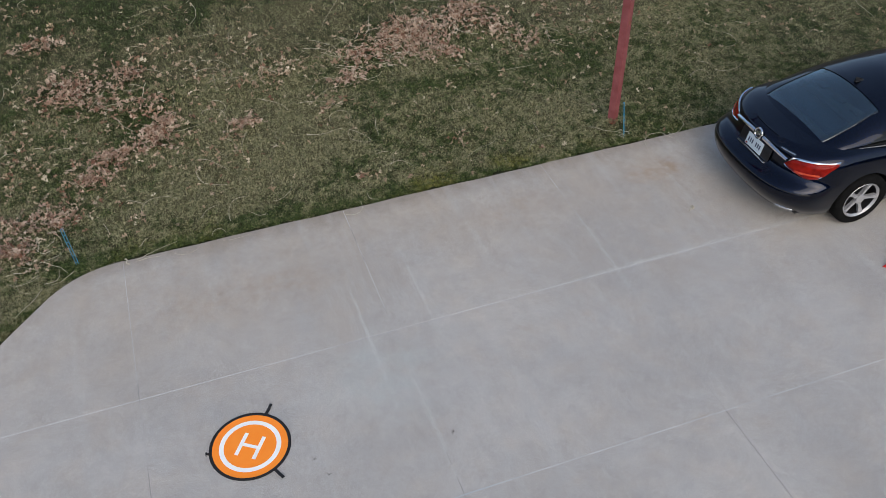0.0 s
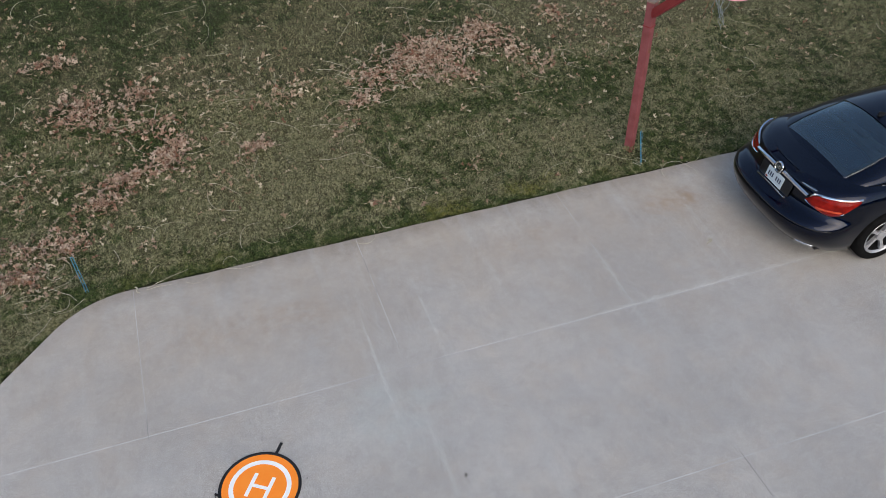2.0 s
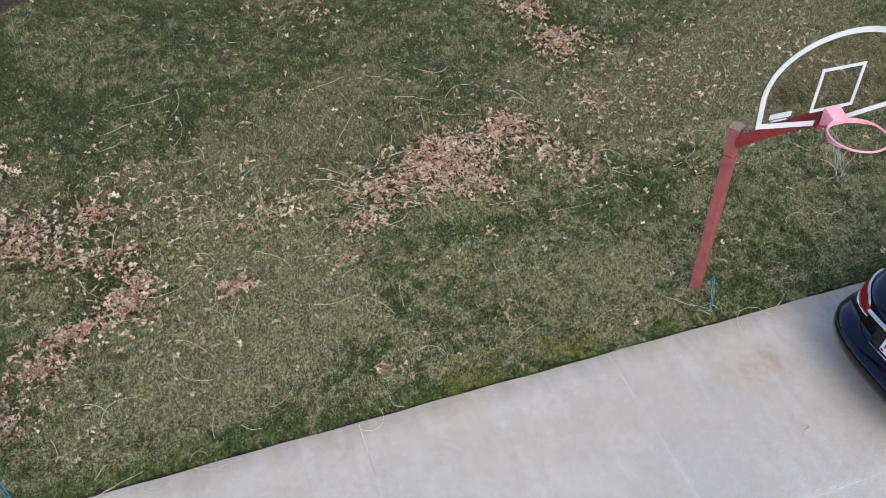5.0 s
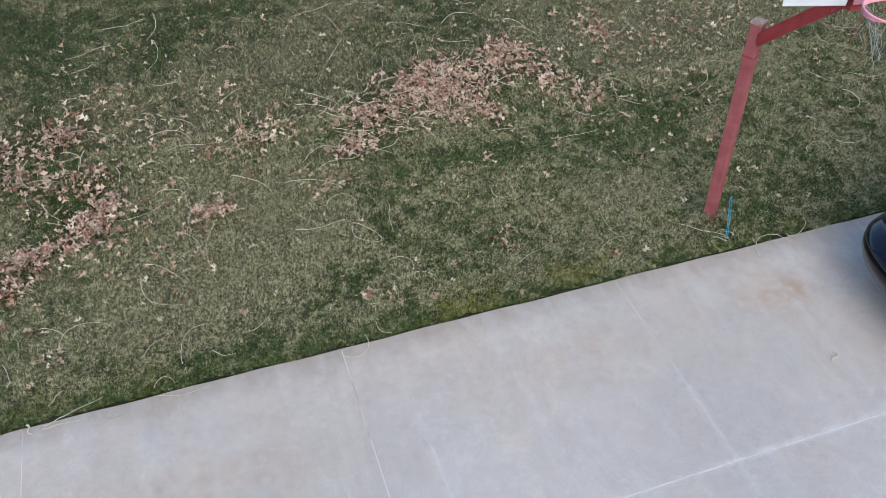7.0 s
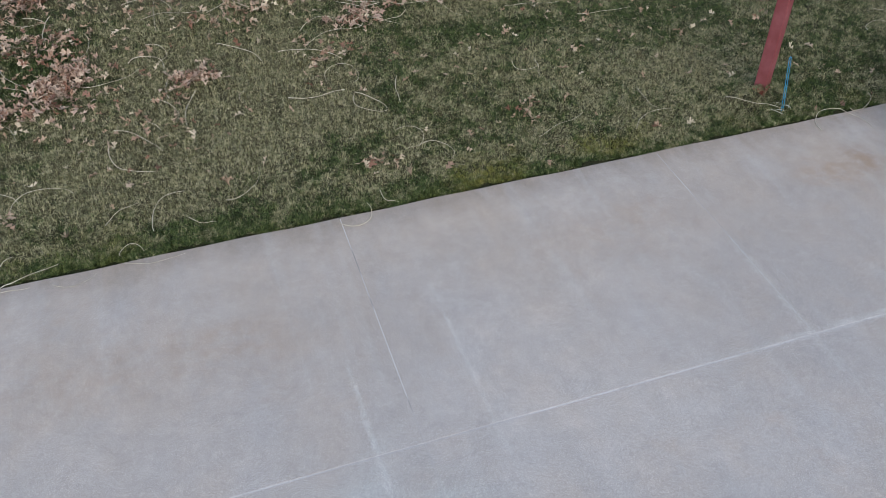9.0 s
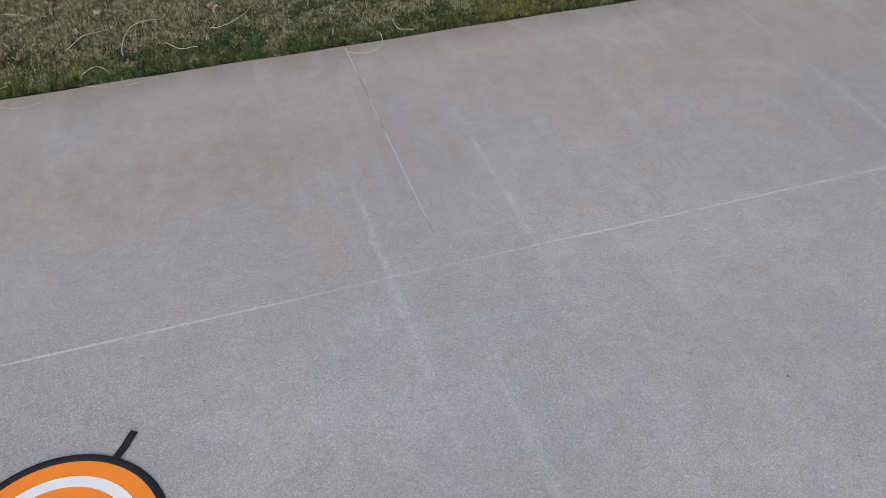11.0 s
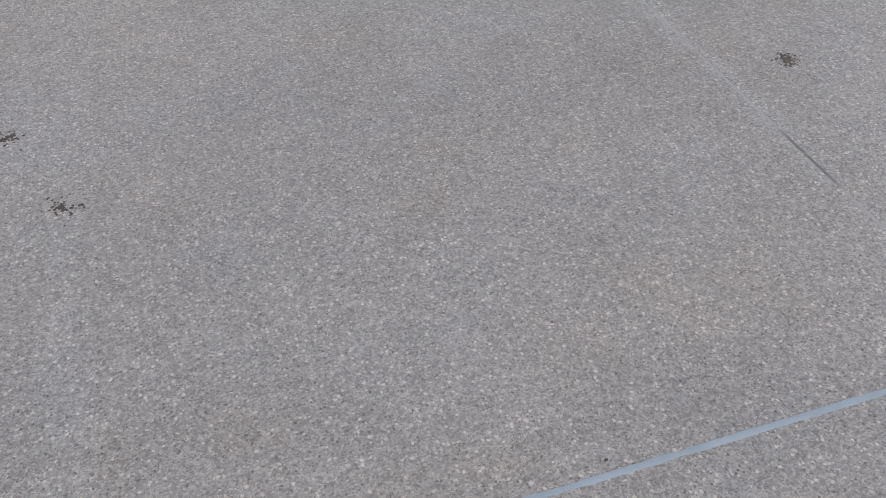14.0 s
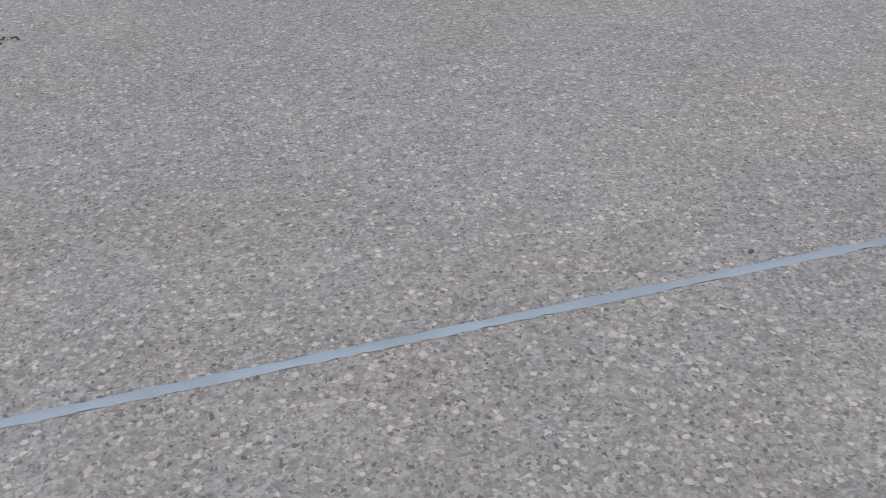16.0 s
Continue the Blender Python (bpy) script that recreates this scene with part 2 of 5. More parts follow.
def blob(nt, where, x, y, a, b):
    """A soft round stretch of ground about a place, with half sizes a and b."""
    off = node(nt, "VectorMath", {0: where}, op="SUBTRACT")
    off.inputs[1].default_value = (x + 0.45, y + 0.45, 0)
    far = node(nt, "VectorMath", {0: off.outputs[0]}, op="MULTIPLY")
    far.inputs[1].default_value = (1 / a, 1 / b, 0)
    size = node(nt, "VectorMath", {0: far.outputs[0]}, op="LENGTH")
    soft = node(nt, "MapRange", {0: size.outputs["Value"]})
    soft.interpolation_type = "SMOOTHSTEP"
    soft.inputs[1].default_value, soft.inputs[2].default_value = 1.5, 0.3
    return soft.outputs[0]


def shaken(nt, p):
    """The place, shifted about half a metre by noise, so that stretches get uneven outlines."""
    wave = node(nt, "VectorMath", {0: node(nt, "TexNoise", {"Vector": p}, scale=2.2, detail=4).outputs["Color"]}, op="MULTIPLY")
    wave.inputs[1].default_value = (0.9, 0.9, 0.0)
    return node(nt, "VectorMath", {0: p, 1: wave.outputs[0]}, op="ADD").outputs[0]


def lawn_colours(nt, p):
    """Share of dormant straw: broad stretches, patches and tufts, lush along the concrete."""
    mid = noise_of(nt, p, 1.5, 3, 0.6)
    small = noise_of(nt, p, 7.0, 3, 0.6)
    fine = noise_of(nt, p, 42.0, 2, 0.6)
    f = maths(nt, "MULTIPLY_ADD", mid, 0.9, maths(nt, "MULTIPLY_ADD", small, 1.45, maths(nt, "MULTIPLY", fine, 0.7)))
    f = maths(nt, "ADD", f, -0.93)
    bent = shaken(nt, p)
    for x, y, a, b, amount in STRETCHES:
        f = maths(nt, "MULTIPLY_ADD", blob(nt, bent, x, y, a, b), amount * (0.85 if amount > 0 else 0.6), f)
    y = node(nt, "SeparateXYZ", {0: p}).outputs[1]
    lush = ramp(nt, maths(nt, "ADD", y, -7.70), (0.0, 0.04), (0.25, 0.24), (0.41, 0.14), (0.61, 0.0))
    # less straw, so greener and darker, towards the far lawn
    far = node(nt, "MapRange", {0: y})
    far.inputs[1].default_value, far.inputs[2].default_value, far.inputs[4].default_value = 10.8, 12.8, 0.09
    f = maths(nt, "SUBTRACT", maths(nt, "SUBTRACT", f, lush), far.outputs[0])
    return ramp(nt, f, (0.28, 0.0), (0.82, 1.0))


def soil_material():
    m, nt, b = material("thatch_and_soil", 0.95, spec=0.15)
    p = place(nt)
    straw = lawn_colours(nt, p)
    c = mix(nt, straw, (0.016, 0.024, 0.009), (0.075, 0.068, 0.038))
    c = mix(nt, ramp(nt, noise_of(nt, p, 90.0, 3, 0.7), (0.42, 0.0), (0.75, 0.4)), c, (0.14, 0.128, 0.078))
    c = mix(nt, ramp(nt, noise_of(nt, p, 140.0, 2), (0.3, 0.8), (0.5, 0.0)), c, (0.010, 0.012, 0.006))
    nt.links.new(c, b.inputs["Base Color"])
    bump(nt, b, noise_of(nt, p, 75.0, 4, 0.7), 0.8, 0.02)
    return m


def blade_material():
    m, nt, b = material("grass_blade", 0.65, spec=0.25)
    p = place(nt)
    straw = lawn_colours(nt, p)
    lot = node(nt, "NewGeometry").outputs["Random Per Island"]
    other = node(nt, "TexWhiteNoise")
    other.noise_dimensions = "1D"
    nt.links.new(lot, other.inputs["W"])
    clump = ramp(nt, noise_of(nt, p, 30.0, 3, 0.65), (0.33, 0.0), (0.67, 1.0))
    tone = maths(nt, "MULTIPLY_ADD", clump, 0.66, maths(nt, "MULTIPLY", other.outputs["Value"], 0.34))
    green = ramp(nt, tone, (0.0, (0.011, 0.022, 0.004)), (0.22, (0.019, 0.036, 0.008)), (0.5, (0.052, 0.081, 0.021)), (0.78, (0.110, 0.142, 0.046)), (1.0, (0.185, 0.205, 0.085)))
    dry = ramp(nt, tone, (0.0, (0.048, 0.050, 0.019)), (0.22, (0.088, 0.088, 0.038)), (0.5, (0.205, 0.200, 0.104)), (0.78, (0.345, 0.330, 0.197)), (1.0, (0.49, 0.465, 0.305)))
    pick = maths(nt, "MULTIPLY_ADD", straw, 0.80, maths(nt, "MULTIPLY", lot, 0.42))
    c = mix(nt, ramp(nt, pick, (0.50, 0.0), (0.70, 1.0)), green, dry)
    # moss-yellow growth close to the concrete
    xyz = node(nt, "SeparateXYZ", {0: p})
    moss = ramp(nt, noise_of(nt, p, 2.3, 3), (0.56, 0.0), (0.68, 0.55))
    edge = ramp(nt, maths(nt, "ADD", xyz.outputs[1], -7.70), (0.0, 0.1), (0.2, 1.0), (0.47, 1.0), (0.70, 0.0))
    east = ramp(nt, maths(nt, "MULTIPLY", maths(nt, "ADD", xyz.outputs[0], -1.5), 0.2), (0.1, 0.25), (0.3, 1.0))
    bent = shaken(nt, p)
    spread = maths(nt, "MULTIPLY", maths(nt, "MULTIPLY", moss, edge), east)
    for x, a in ((3.85, 0.32), (2.75, 0.3), (-0.2, 0.3), (-1.0, 0.25)):
        spread = maths(nt, "MULTIPLY_ADD", blob(nt, bent, x, 8.28 if x > 3 else 8.14, a, 0.2), 0.75 if x > 1 else 0.3, spread)
    spread = maths(nt, "MULTIPLY", maths(nt, "MINIMUM", spread, 0.8), ramp(nt, noise_of(nt, p, 16.0, 3, 0.6), (0.35, 0.2), (0.6, 1.0)))
    c = mix(nt, spread, c, mix(nt, tone, (0.07, 0.075, 0.014), (0.25, 0.23, 0.045)))
    nt.links.new(c, b.inputs["Base Color"])
    return m


def leaf_material(name, *colours):
    m, nt, b = material(name, 0.85, spec=0.08)
    lot = node(nt, "NewGeometry").outputs["Random Per Island"]
    n = len(colours) - 1
    c = ramp(nt, lot, *[(i / n, v) for i, v in enumerate(colours)])
    c = mix(nt, ramp(nt, noise_of(nt, place(nt), 55.0, 3), (0.45, 0.0), (0.75, 0.45)), c, (0.19, 0.12, 0.095))
    nt.links.new(c, b.inputs["Base Color"])
    return m


def mottled(name, a, c2, scale, rough=0.6, metal=0.0, spec=0.4, fine=60.0, relief=0.15, wear=None):
    """Two-scale variation between two colours, with an optional worn third."""
    m, nt, b = material(name, rough, metal, spec=spec)
    p = place(nt)
    c = mix(nt, ramp(nt, noise_of(nt, p, scale, 4, 0.6), (0.35, 0.0), (0.65, 1.0)), a, c2)
    if wear:
        c = mix(nt, ramp(nt, noise_of(nt, p, scale * 2.7, 5, 0.7), (0.62, 0.0), (0.70, 0.85)), c, wear)
    nt.links.new(c, b.inputs["Base Color"])
    bump(nt, b, noise_of(nt, p, fine, 3), relief, 0.001)
    return m


CONCRETE = concrete_material()
SEAL = sealant_material("grey_joint_sealant", (0.41, 0.485, 0.535), (0.39, 0.42, 0.44), 0.66, True)
SEAL_OLD = sealant_material("bleached_joint_filler", (0.58, 0.565, 0.54), (0.40, 0.385, 0.37), 0.60)


BARE, PALE, WHITENED, OPENED = (0.375, 0.36, 0.345), (0.435, 0.425, 0.41), (0.51, 0.50, 0.48), (0.21, 0.205, 0.20)


def joint_material(name, stops):
    """A tooled joint: bare, bleached or opened to a dark crack by stretches along its length (y from 2.5 to 8)."""
    m, nt, b = material(name, 0.8, spec=0.2)
    y = maths(nt, "ADD", node(nt, "SeparateXYZ", {0: place(nt)}).outputs[1], maths(nt, "MULTIPLY_ADD", noise_of(nt, place(nt), 7.0, 3, 0.6), 0.12, -0.06))
    c = ramp(nt, maths(nt, "MULTIPLY_ADD", y, 1 / 5.5, -2.5 / 5.5), *[((at - 2.5) / 5.5, tone) for at, tone in stops])
    c = mix(nt, ramp(nt, noise_of(nt, place(nt), 40.0, 3), (0.45, 0.0), (0.7, 0.5)), c, (0.34, 0.33, 0.315))
    nt.links.new(c, b.inputs["Base Color"])
    return m


JOINTS = [
    joint_material("tooled_joint_west", [(3.6, BARE), (4.2, OPENED), (4.85, OPENED), (4.95, BARE), (5.65, BARE), (5.72, OPENED), (5.92, OPENED), (6.0, PALE), (7.0, PALE), (7.2, WHITENED), (7.55, WHITENED), (7.65, BARE)]),
    joint_material("tooled_joint_middle", [(3.72, OPENED), (3.83, OPENED), (3.87, PALE), (3.97, PALE), (4.01, OPENED), (4.12, OPENED), (4.16, PALE), (4.95, PALE), (5.05, BARE), (6.0, BARE), (6.08, OPENED), (6.16, WHITENED), (6.9, WHITENED), (7.0, OPENED), (7.1, PALE), (7.26, PALE), (7.34, OPENED), (7.52, OPENED), (7.6, PALE), (7.74, WHITENED), (7.9, WHITENED)]),
    joint_material("tooled_joint_east", [(2.6, OPENED), (3.7, OPENED), (3.8, BARE), (5.75, BARE), (5.95, PALE), (6.85, PALE), (6.95, BARE), (7.35, BARE), (7.45, WHITENED), (7.62, WHITENED), (7.7, BARE)]),
]


def edge_joint_material():
    """Bleached filler of the long joint: white at both ends, worn off in between."""
    m, nt, b = material("worn_joint_filler", 0.75, spec=0.25)
    p = place(nt)
    x = node(nt, "SeparateXYZ", {0: p}).outputs[0]
    kept = ramp(nt, maths(nt, "MULTIPLY_ADD", x, 0.1, 0.3), (0.24, 0.75), (0.37, 0.62), (0.39, 0.2), (0.50, 0.2), (0.53, 0.75), (0.66, 0.5), (0.8, 0.5))
    spots = ramp(nt, noise_of(nt, place(nt, 1.0, 0.3, 1.0), 7.0, 4, 0.65), (0.30, 0.0), (0.50, 1.0))
    c = mix(nt, maths(nt, "MULTIPLY", kept, spots), (0.375, 0.36, 0.345), (0.60, 0.59, 0.57))
    c = mix(nt, ramp(nt, noise_of(nt, p, 60.0, 3), (0.50, 0.0), (0.62, 0.6)), c, (0.33, 0.315, 0.30))
    nt.links.new(c, b.inputs["Base Color"])
    bump(nt, b, noise_of(nt, p, 160.0, 2), 0.25, 0.001)
    return m


SEAL_WORN = edge_joint_material()
SOIL = soil_material()
BLADE = blade_material()
LEAF = leaf_material("dry_oak_leaf", (0.17, 0.085, 0.055), (0.35, 0.24, 0.175), (0.42, 0.31, 0.235), (0.53, 0.435, 0.33), (0.24, 0.12, 0.08), (0.40, 0.285, 0.212), (0.49, 0.39, 0.295), (0.19, 0.095, 0.062))
PALE_LEAF = leaf_material("bleached_oak_leaf", (0.42, 0.345, 0.24), (0.33, 0.23, 0.155), (0.50, 0.43, 0.31), (0.23, 0.12, 0.08), (0.43, 0.34, 0.24), (0.35, 0.24, 0.165), (0.20, 0.105, 0.068), (0.52, 0.47, 0.34), (0.36, 0.26, 0.18), (0.57, 0.52, 0.39))
CLIPPING = leaf_material("dry_grass_clipping", (0.12, 0.11, 0.055), (0.21, 0.20, 0.11), (0.31, 0.29, 0.18), (0.40, 0.375, 0.25), (0.17, 0.16, 0.08))
STEM = mottled("dry_straw_stem", (0.56, 0.52, 0.41), (0.38, 0.335, 0.25), 14.0, 0.6)
RED = mottled("faded_red_paint", (0.20, 0.050, 0.053), (0.255, 0.080, 0.084), 7.0, 0.55, wear=(0.20, 0.032, 0.034))
RED_DARK = mottled("deep_red_paint", (0.22, 0.026, 0.028), (0.27, 0.045, 0.045), 6.0, 0.5, wear=(0.42, 0.12, 0.11))
RUST = mottled("rusty_steel", (0.15, 0.07, 0.04), (0.26, 0.13, 0.07), 12.0, 0.85)
CAP = mottled("weathered_cap", (0.34, 0.27, 0.21), (0.22, 0.15, 0.12), 22.0, 0.85)
PINK = mottled("sun_bleached_pink_enamel", (0.74, 0.33, 0.40), (0.68, 0.27, 0.33), 8.0, 0.45, wear=(0.78, 0.42, 0.47))
WHITE = mottled("chalky_white_paint", (0.49, 0.515, 0.55), (0.42, 0.445, 0.475), 6.0, 0.55)
NET = mottled("grey_nylon_net", (0.26, 0.29, 0.30), (0.17, 0.20, 0.21), 20.0, 0.8)
BLUE = mottled("blue_plastic", (0.015, 0.19, 0.36), (0.02, 0.25, 0.42), 14.0, 0.4)
STRING = mottled("pale_string", (0.55, 0.54, 0.46), (0.44, 0.43, 0.36), 18.0, 0.8)
ORANGE = mottled("orange_nylon", (1.0, 0.285, 0.040), (0.98, 0.26, 0.034), 6.0, 0.8, fine=900.0, relief=0.2, spec=0.08)
PRINT = mottled("white_print", (0.88, 0.87, 0.85), (0.82, 0.81, 0.80), 8.0, 0.75, fine=900.0, spec=0.2)
BLACK = mottled("black_webbing", (0.013, 0.013, 0.015), (0.02, 0.02, 0.022), 30.0, 0.8, fine=700.0, relief=0.4, spec=0.25)
CRUMB = mottled("dark_soil_crumb", (0.09, 0.082, 0.075), (0.15, 0.138, 0.12), 60.0, 0.95, spec=0.1)
REDPLASTIC = mottled("bright_red_plastic", (0.62, 0.02, 0.015), (0.50, 0.015, 0.012), 12.0, 0.4)
MULCH = mottled("brown_bark_mulch", (0.034, 0.017, 0.013), (0.018, 0.011, 0.009), 9.0, 0.95, fine=40.0, relief=0.8, wear=(0.05, 0.028, 0.021))

# colour of the unseen ring added for dark reflections
REFLECTION_RING = mottled("dark_reflection_ring", (0.045, 0.040, 0.030), (0.075, 0.065, 0.050), 0.4, 0.95, spec=0.05, fine=2.0, relief=0.5)


def board_material():
    # a brownish reflection on the board is put into its even tint
    m, nt, b = material("clear_acrylic_reflection_tint", 0.12, colour=(0.91, 0.85, 0.80), spec=0.5)
    b.inputs["Transmission Weight"].default_value = 1.0
    b.inputs["IOR"].default_value = 1.02
    return m


ACRYLIC = board_material()


def paint_material():
    m, nt, b = material("midnight_blue_car_paint", 0.36, 1.0, spec=0.0)
    flake = noise_of(nt, place(nt), 900.0, 1)
    c = mix(nt, ramp(nt, flake, (0.4, 0.0), (0.7, 1.0)), (0.0012, 0.0036, 0.013), (0.0022, 0.0062, 0.022))
    nt.links.new(c, b.inputs["Base Color"])
    b.inputs["Coat Weight"].default_value, b.inputs["Coat Roughness"].default_value = 1.0, 0.03
    b.inputs["Coat IOR"].default_value = 1.38
    return m


def glass_material():
    m, nt, b = material("tinted_car_glass", 0.02, colour=(0.35, 0.58, 0.66), spec=0.5)
    b.inputs["Transmission Weight"].default_value = 1.0
    b.inputs["IOR"].default_value = 1.9
    return m


PAINT = paint_material()
GLASS = glass_material()
SIDE_GLASS = mottled("dark_privacy_glass", (0.004, 0.005, 0.005), (0.006, 0.007, 0.007), 3.0, 0.04, spec=0.3, relief=0.0)
CHROME = mottled("chrome_trim", (0.72, 0.73, 0.75), (0.62, 0.63, 0.65), 4.0, 0.12, 1.0)
LENS = mottled("red_tail_lens", (0.28, 0.011, 0.007), (0.15, 0.006, 0.004), 10.0, 0.15, spec=0.15, fine=120.0, relief=0.1)
LENS_DEEP = mottled("amber_red_lens", (0.58, 0.075, 0.03), (0.46, 0.045, 0.02), 14.0, 0.15)
TYRE = mottled("tyre_rubber", (0.006, 0.006, 0.006), (0.010, 0.010, 0.010), 20.0, 0.85, spec=0.04)
ALLOY = mottled("silver_alloy", (0.46, 0.46, 0.47), (0.38, 0.38, 0.40), 8.0, 0.35, 0.45)
BLACKTRIM = mottled("black_trim", (0.008, 0.008, 0.009), (0.013, 0.013, 0.014), 10.0, 0.45)
INTERIOR = mottled("dark_cabin_cloth", (0.035, 0.036, 0.038), (0.05, 0.05, 0.052), 20.0, 0.9)
PLATE = mottled("licence_plate_white", (0.55, 0.62, 0.66), (0.50, 0.58, 0.62), 12.0, 0.45)
PLATE_INK = mottled("licence_plate_ink", (0.03, 0.04, 0.09), (0.04, 0.05, 0.10), 12.0, 0.5)


# ---- mesh helpers ----
def part(name, bm, mat, parent=None, label="", smooth=False):
    """Links a bmesh as one mesh object, under a thing or a part where one is given."""
    bmesh.ops.recalc_face_normals(bm, faces=bm.faces)
    me = bpy.data.meshes.new(name)
    bm.to_mesh(me)
    bm.free()
    me.materials.append(mat)
    if smooth:
        me.polygons.foreach_set("use_smooth", [True] * len(me.polygons))
        me.set_sharp_from_angle(angle=radians(38))
    ob = new(name, me)
    ob.parent = parent
    if label:
        ob["label"] = label
    return ob


def arrays(name, verts, faces, mat, smooth=False):
    """A mesh object straight from numpy arrays of triangles."""
    me = bpy.data.meshes.new(name)
    me.vertices.add(len(verts))
    me.vertices.foreach_set("co", np.asarray(verts, np.float32).ravel())
    me.loops.add(faces.size)
    me.loops.foreach_set("vertex_index", faces.astype(np.int32).ravel())
    me.polygons.add(len(faces))
    me.polygons.foreach_set("loop_start", np.arange(0, faces.size, faces.shape[1], dtype=np.int32))
    me.update(calc_edges=True)
    me.materials.append(mat)
    if smooth:
        me.polygons.foreach_set("use_smooth", [True] * len(me.polygons))
    return new(name, me)


def thing(name, m, label, category, group="", kind=""):
    ob = new(name)
    ob.empty_display_size = 0.1
    ob.matrix_world = m
    return tagged(ob, label, category, group, kind)


def add_box(bm, lo, hi, bevel=0.0, m=None):
    got = bmesh.ops.create_cube(bm, size=1.0)["verts"]
    lo, hi = Vector(lo), Vector(hi)
    for v in got:
        v.co = Vector([lo[i] + (v.co[i] + 0.5) * (hi[i] - lo[i]) for i in range(3)])
    if bevel:
        edges = list({e for v in got for e in v.link_edges})
        got = bmesh.ops.bevel(bm, geom=edges, offset=bevel, segments=2, affect="EDGES", profile=0.5)["verts"]
    if m is not None:
        bmesh.ops.transform(bm, matrix=m, verts=got)
    return bm


def box(lo, hi, bevel=0.0, m=None):
    return add_box(bmesh.new(), lo, hi, bevel, m)


def add_tube(bm, path, radius, sides=8, closed=False, caps=True):
    """A round bar along a path; radius may be one number or one a point."""
    path = [Vector(p) for p in path]
    n = len(path)
    rings, side = [], None
    for i, p in enumerate(path):
        a = path[(i - 1) % n] if closed or i else p
        b = path[(i + 1) % n] if closed or i < n - 1 else p
        way = (b - a).normalized()
        if side is None:
            side = way.orthogonal().normalized()
        side = (side - way * side.dot(way)).normalized()
        up = way.cross(side)
        r = radius[i] if isinstance(radius, (list, tuple)) else radius
        rings.append([bm.verts.new(p + r * (math.cos(k) * side + math.sin(k) * up)) for k in (2 * math.pi * j / sides for j in range(sides))])
    for i in range(n if closed else n - 1):
        one, two = rings[i], rings[(i + 1) % n]
        for j in range(sides):
            bm.faces.new((one[j], one[(j + 1) % sides], two[(j + 1) % sides], two[j]))
    if caps and not closed:
        bm.faces.new(rings[0])
        bm.faces.new(rings[-1])
    return bm


def tube(path, radius, sides=8, closed=False):
    return add_tube(bmesh.new(), path, radius, sides, closed)


def lathe(profile, steps=48, axis="y"):
    """A closed ring profile of (radius, across) turned about an axis through the origin."""
    bm = bmesh.new()
    rings = []
    for i in range(steps):
        a = 2 * math.pi * i / steps
        ring = []
        for r, h in profile:
            ring.append(bm.verts.new((r * math.cos(a), h, r * math.sin(a)) if axis == "y" else (r * math.cos(a), r * math.sin(a), h)))
        rings.append(ring)
    n = len(profile)
    for i in range(steps):
        one, two = rings[i], rings[(i + 1) % steps]
        for j in range(n - 1):
            if profile[j][0] < 1e-6 and profile[j + 1][0] < 1e-6:
                continue
            bm.faces.new((one[j], two[j], two[j + 1], one[j + 1]))
    bmesh.ops.remove_doubles(bm, verts=bm.verts, dist=1e-6)
    return bm


def extruded(outline, z0, z1, bevel=0.0):
    """A flat plate with the given outline of (x, y), between two heights, with an optional softened top edge."""
    bm = bmesh.new()
    low = [bm.verts.new((x, y, z0)) for x, y in outline]
    n = len(low)
    if bevel:
        cx, cy = sum(p[0] for p in outline) / n, sum(p[1] for p in outline) / n
        high = [bm.verts.new((x, y, z1 - bevel)) for x, y in outline]
        top = []
        for i, (x, y) in enumerate(outline):
            a, b = Vector(outline[i - 1]), Vector(outline[(i + 1) % n])
            p = Vector((x, y))
            d1, d2 = (p - a).normalized(), (b - p).normalized()
            n1, n2 = Vector((-d1.y, d1.x)), Vector((-d2.y, d2.x))
            inward = (n1 + n2) / max(0.3, 1 + n1.dot(n2))
            top.append(bm.verts.new((x + inward.x * bevel, y + inward.y * bevel, z1)))
    else:
        high = None
        top = [bm.verts.new((x, y, z1)) for x, y in outline]
    loops = [low, high, top] if high else [low, top]
    for one, two in zip(loops, loops[1:]):
        for i in range(n):
            bm.faces.new((one[i], one[(i + 1) % n], two[(i + 1) % n], two[i]))
    bm.faces.new(top)
    bm.faces.new(list(reversed(low)))
    return bm


# ---- ground ----
SLOPE = 0.018
ROWS_Y = [7.912, 5.7535, 3.612, 1.50, -0.62, -2.74, -4.86, -6.98]
COLS_X = [-1.137, 1.508, 4.190, 6.86, 9.53, 12.2, 14.87]
CORNER, FLARE = Vector((-1.695, 7.885)), Vector((-0.65, -0.76))


def lawn_height(x, y):
    """Rise of the lawn above the concrete, steeper away from it, gentler to the east."""
    x, y = np.asarray(x, float), np.asarray(y, float)
    d = np.clip(y - 7.97, 0, 14)
    z = np.where(d < 4, 0.03 * d + 0.025 * d * d, 0.52 + 0.18 * (d - 4))
    mound = 0.150 * np.exp(-((x - 5.442) ** 2 + (y - 8.42) ** 2) / 0.060)
    return z * (1 - 0.42 * np.clip((x - 3.2) / 2.6, 0, 1)) - 0.012 + mound


def off_drive(x, y):
    """Metres outside the edge of the driveway; below zero on it."""
    x, y = np.asarray(x, float), np.asarray(y, float)
    top = (y - (ROWS_Y[0] + SLOPE * x)) * 0.9998
    side = (x - CORNER.x) * (FLARE.y) - (y - CORNER.y) * FLARE.x
    side = side / FLARE.length
    k = 0.55
    h = np.clip(0.5 + 0.5 * (side - top) / k, 0, 1)
    return top * (1 - h) + side * h + k * h * (1 - h)


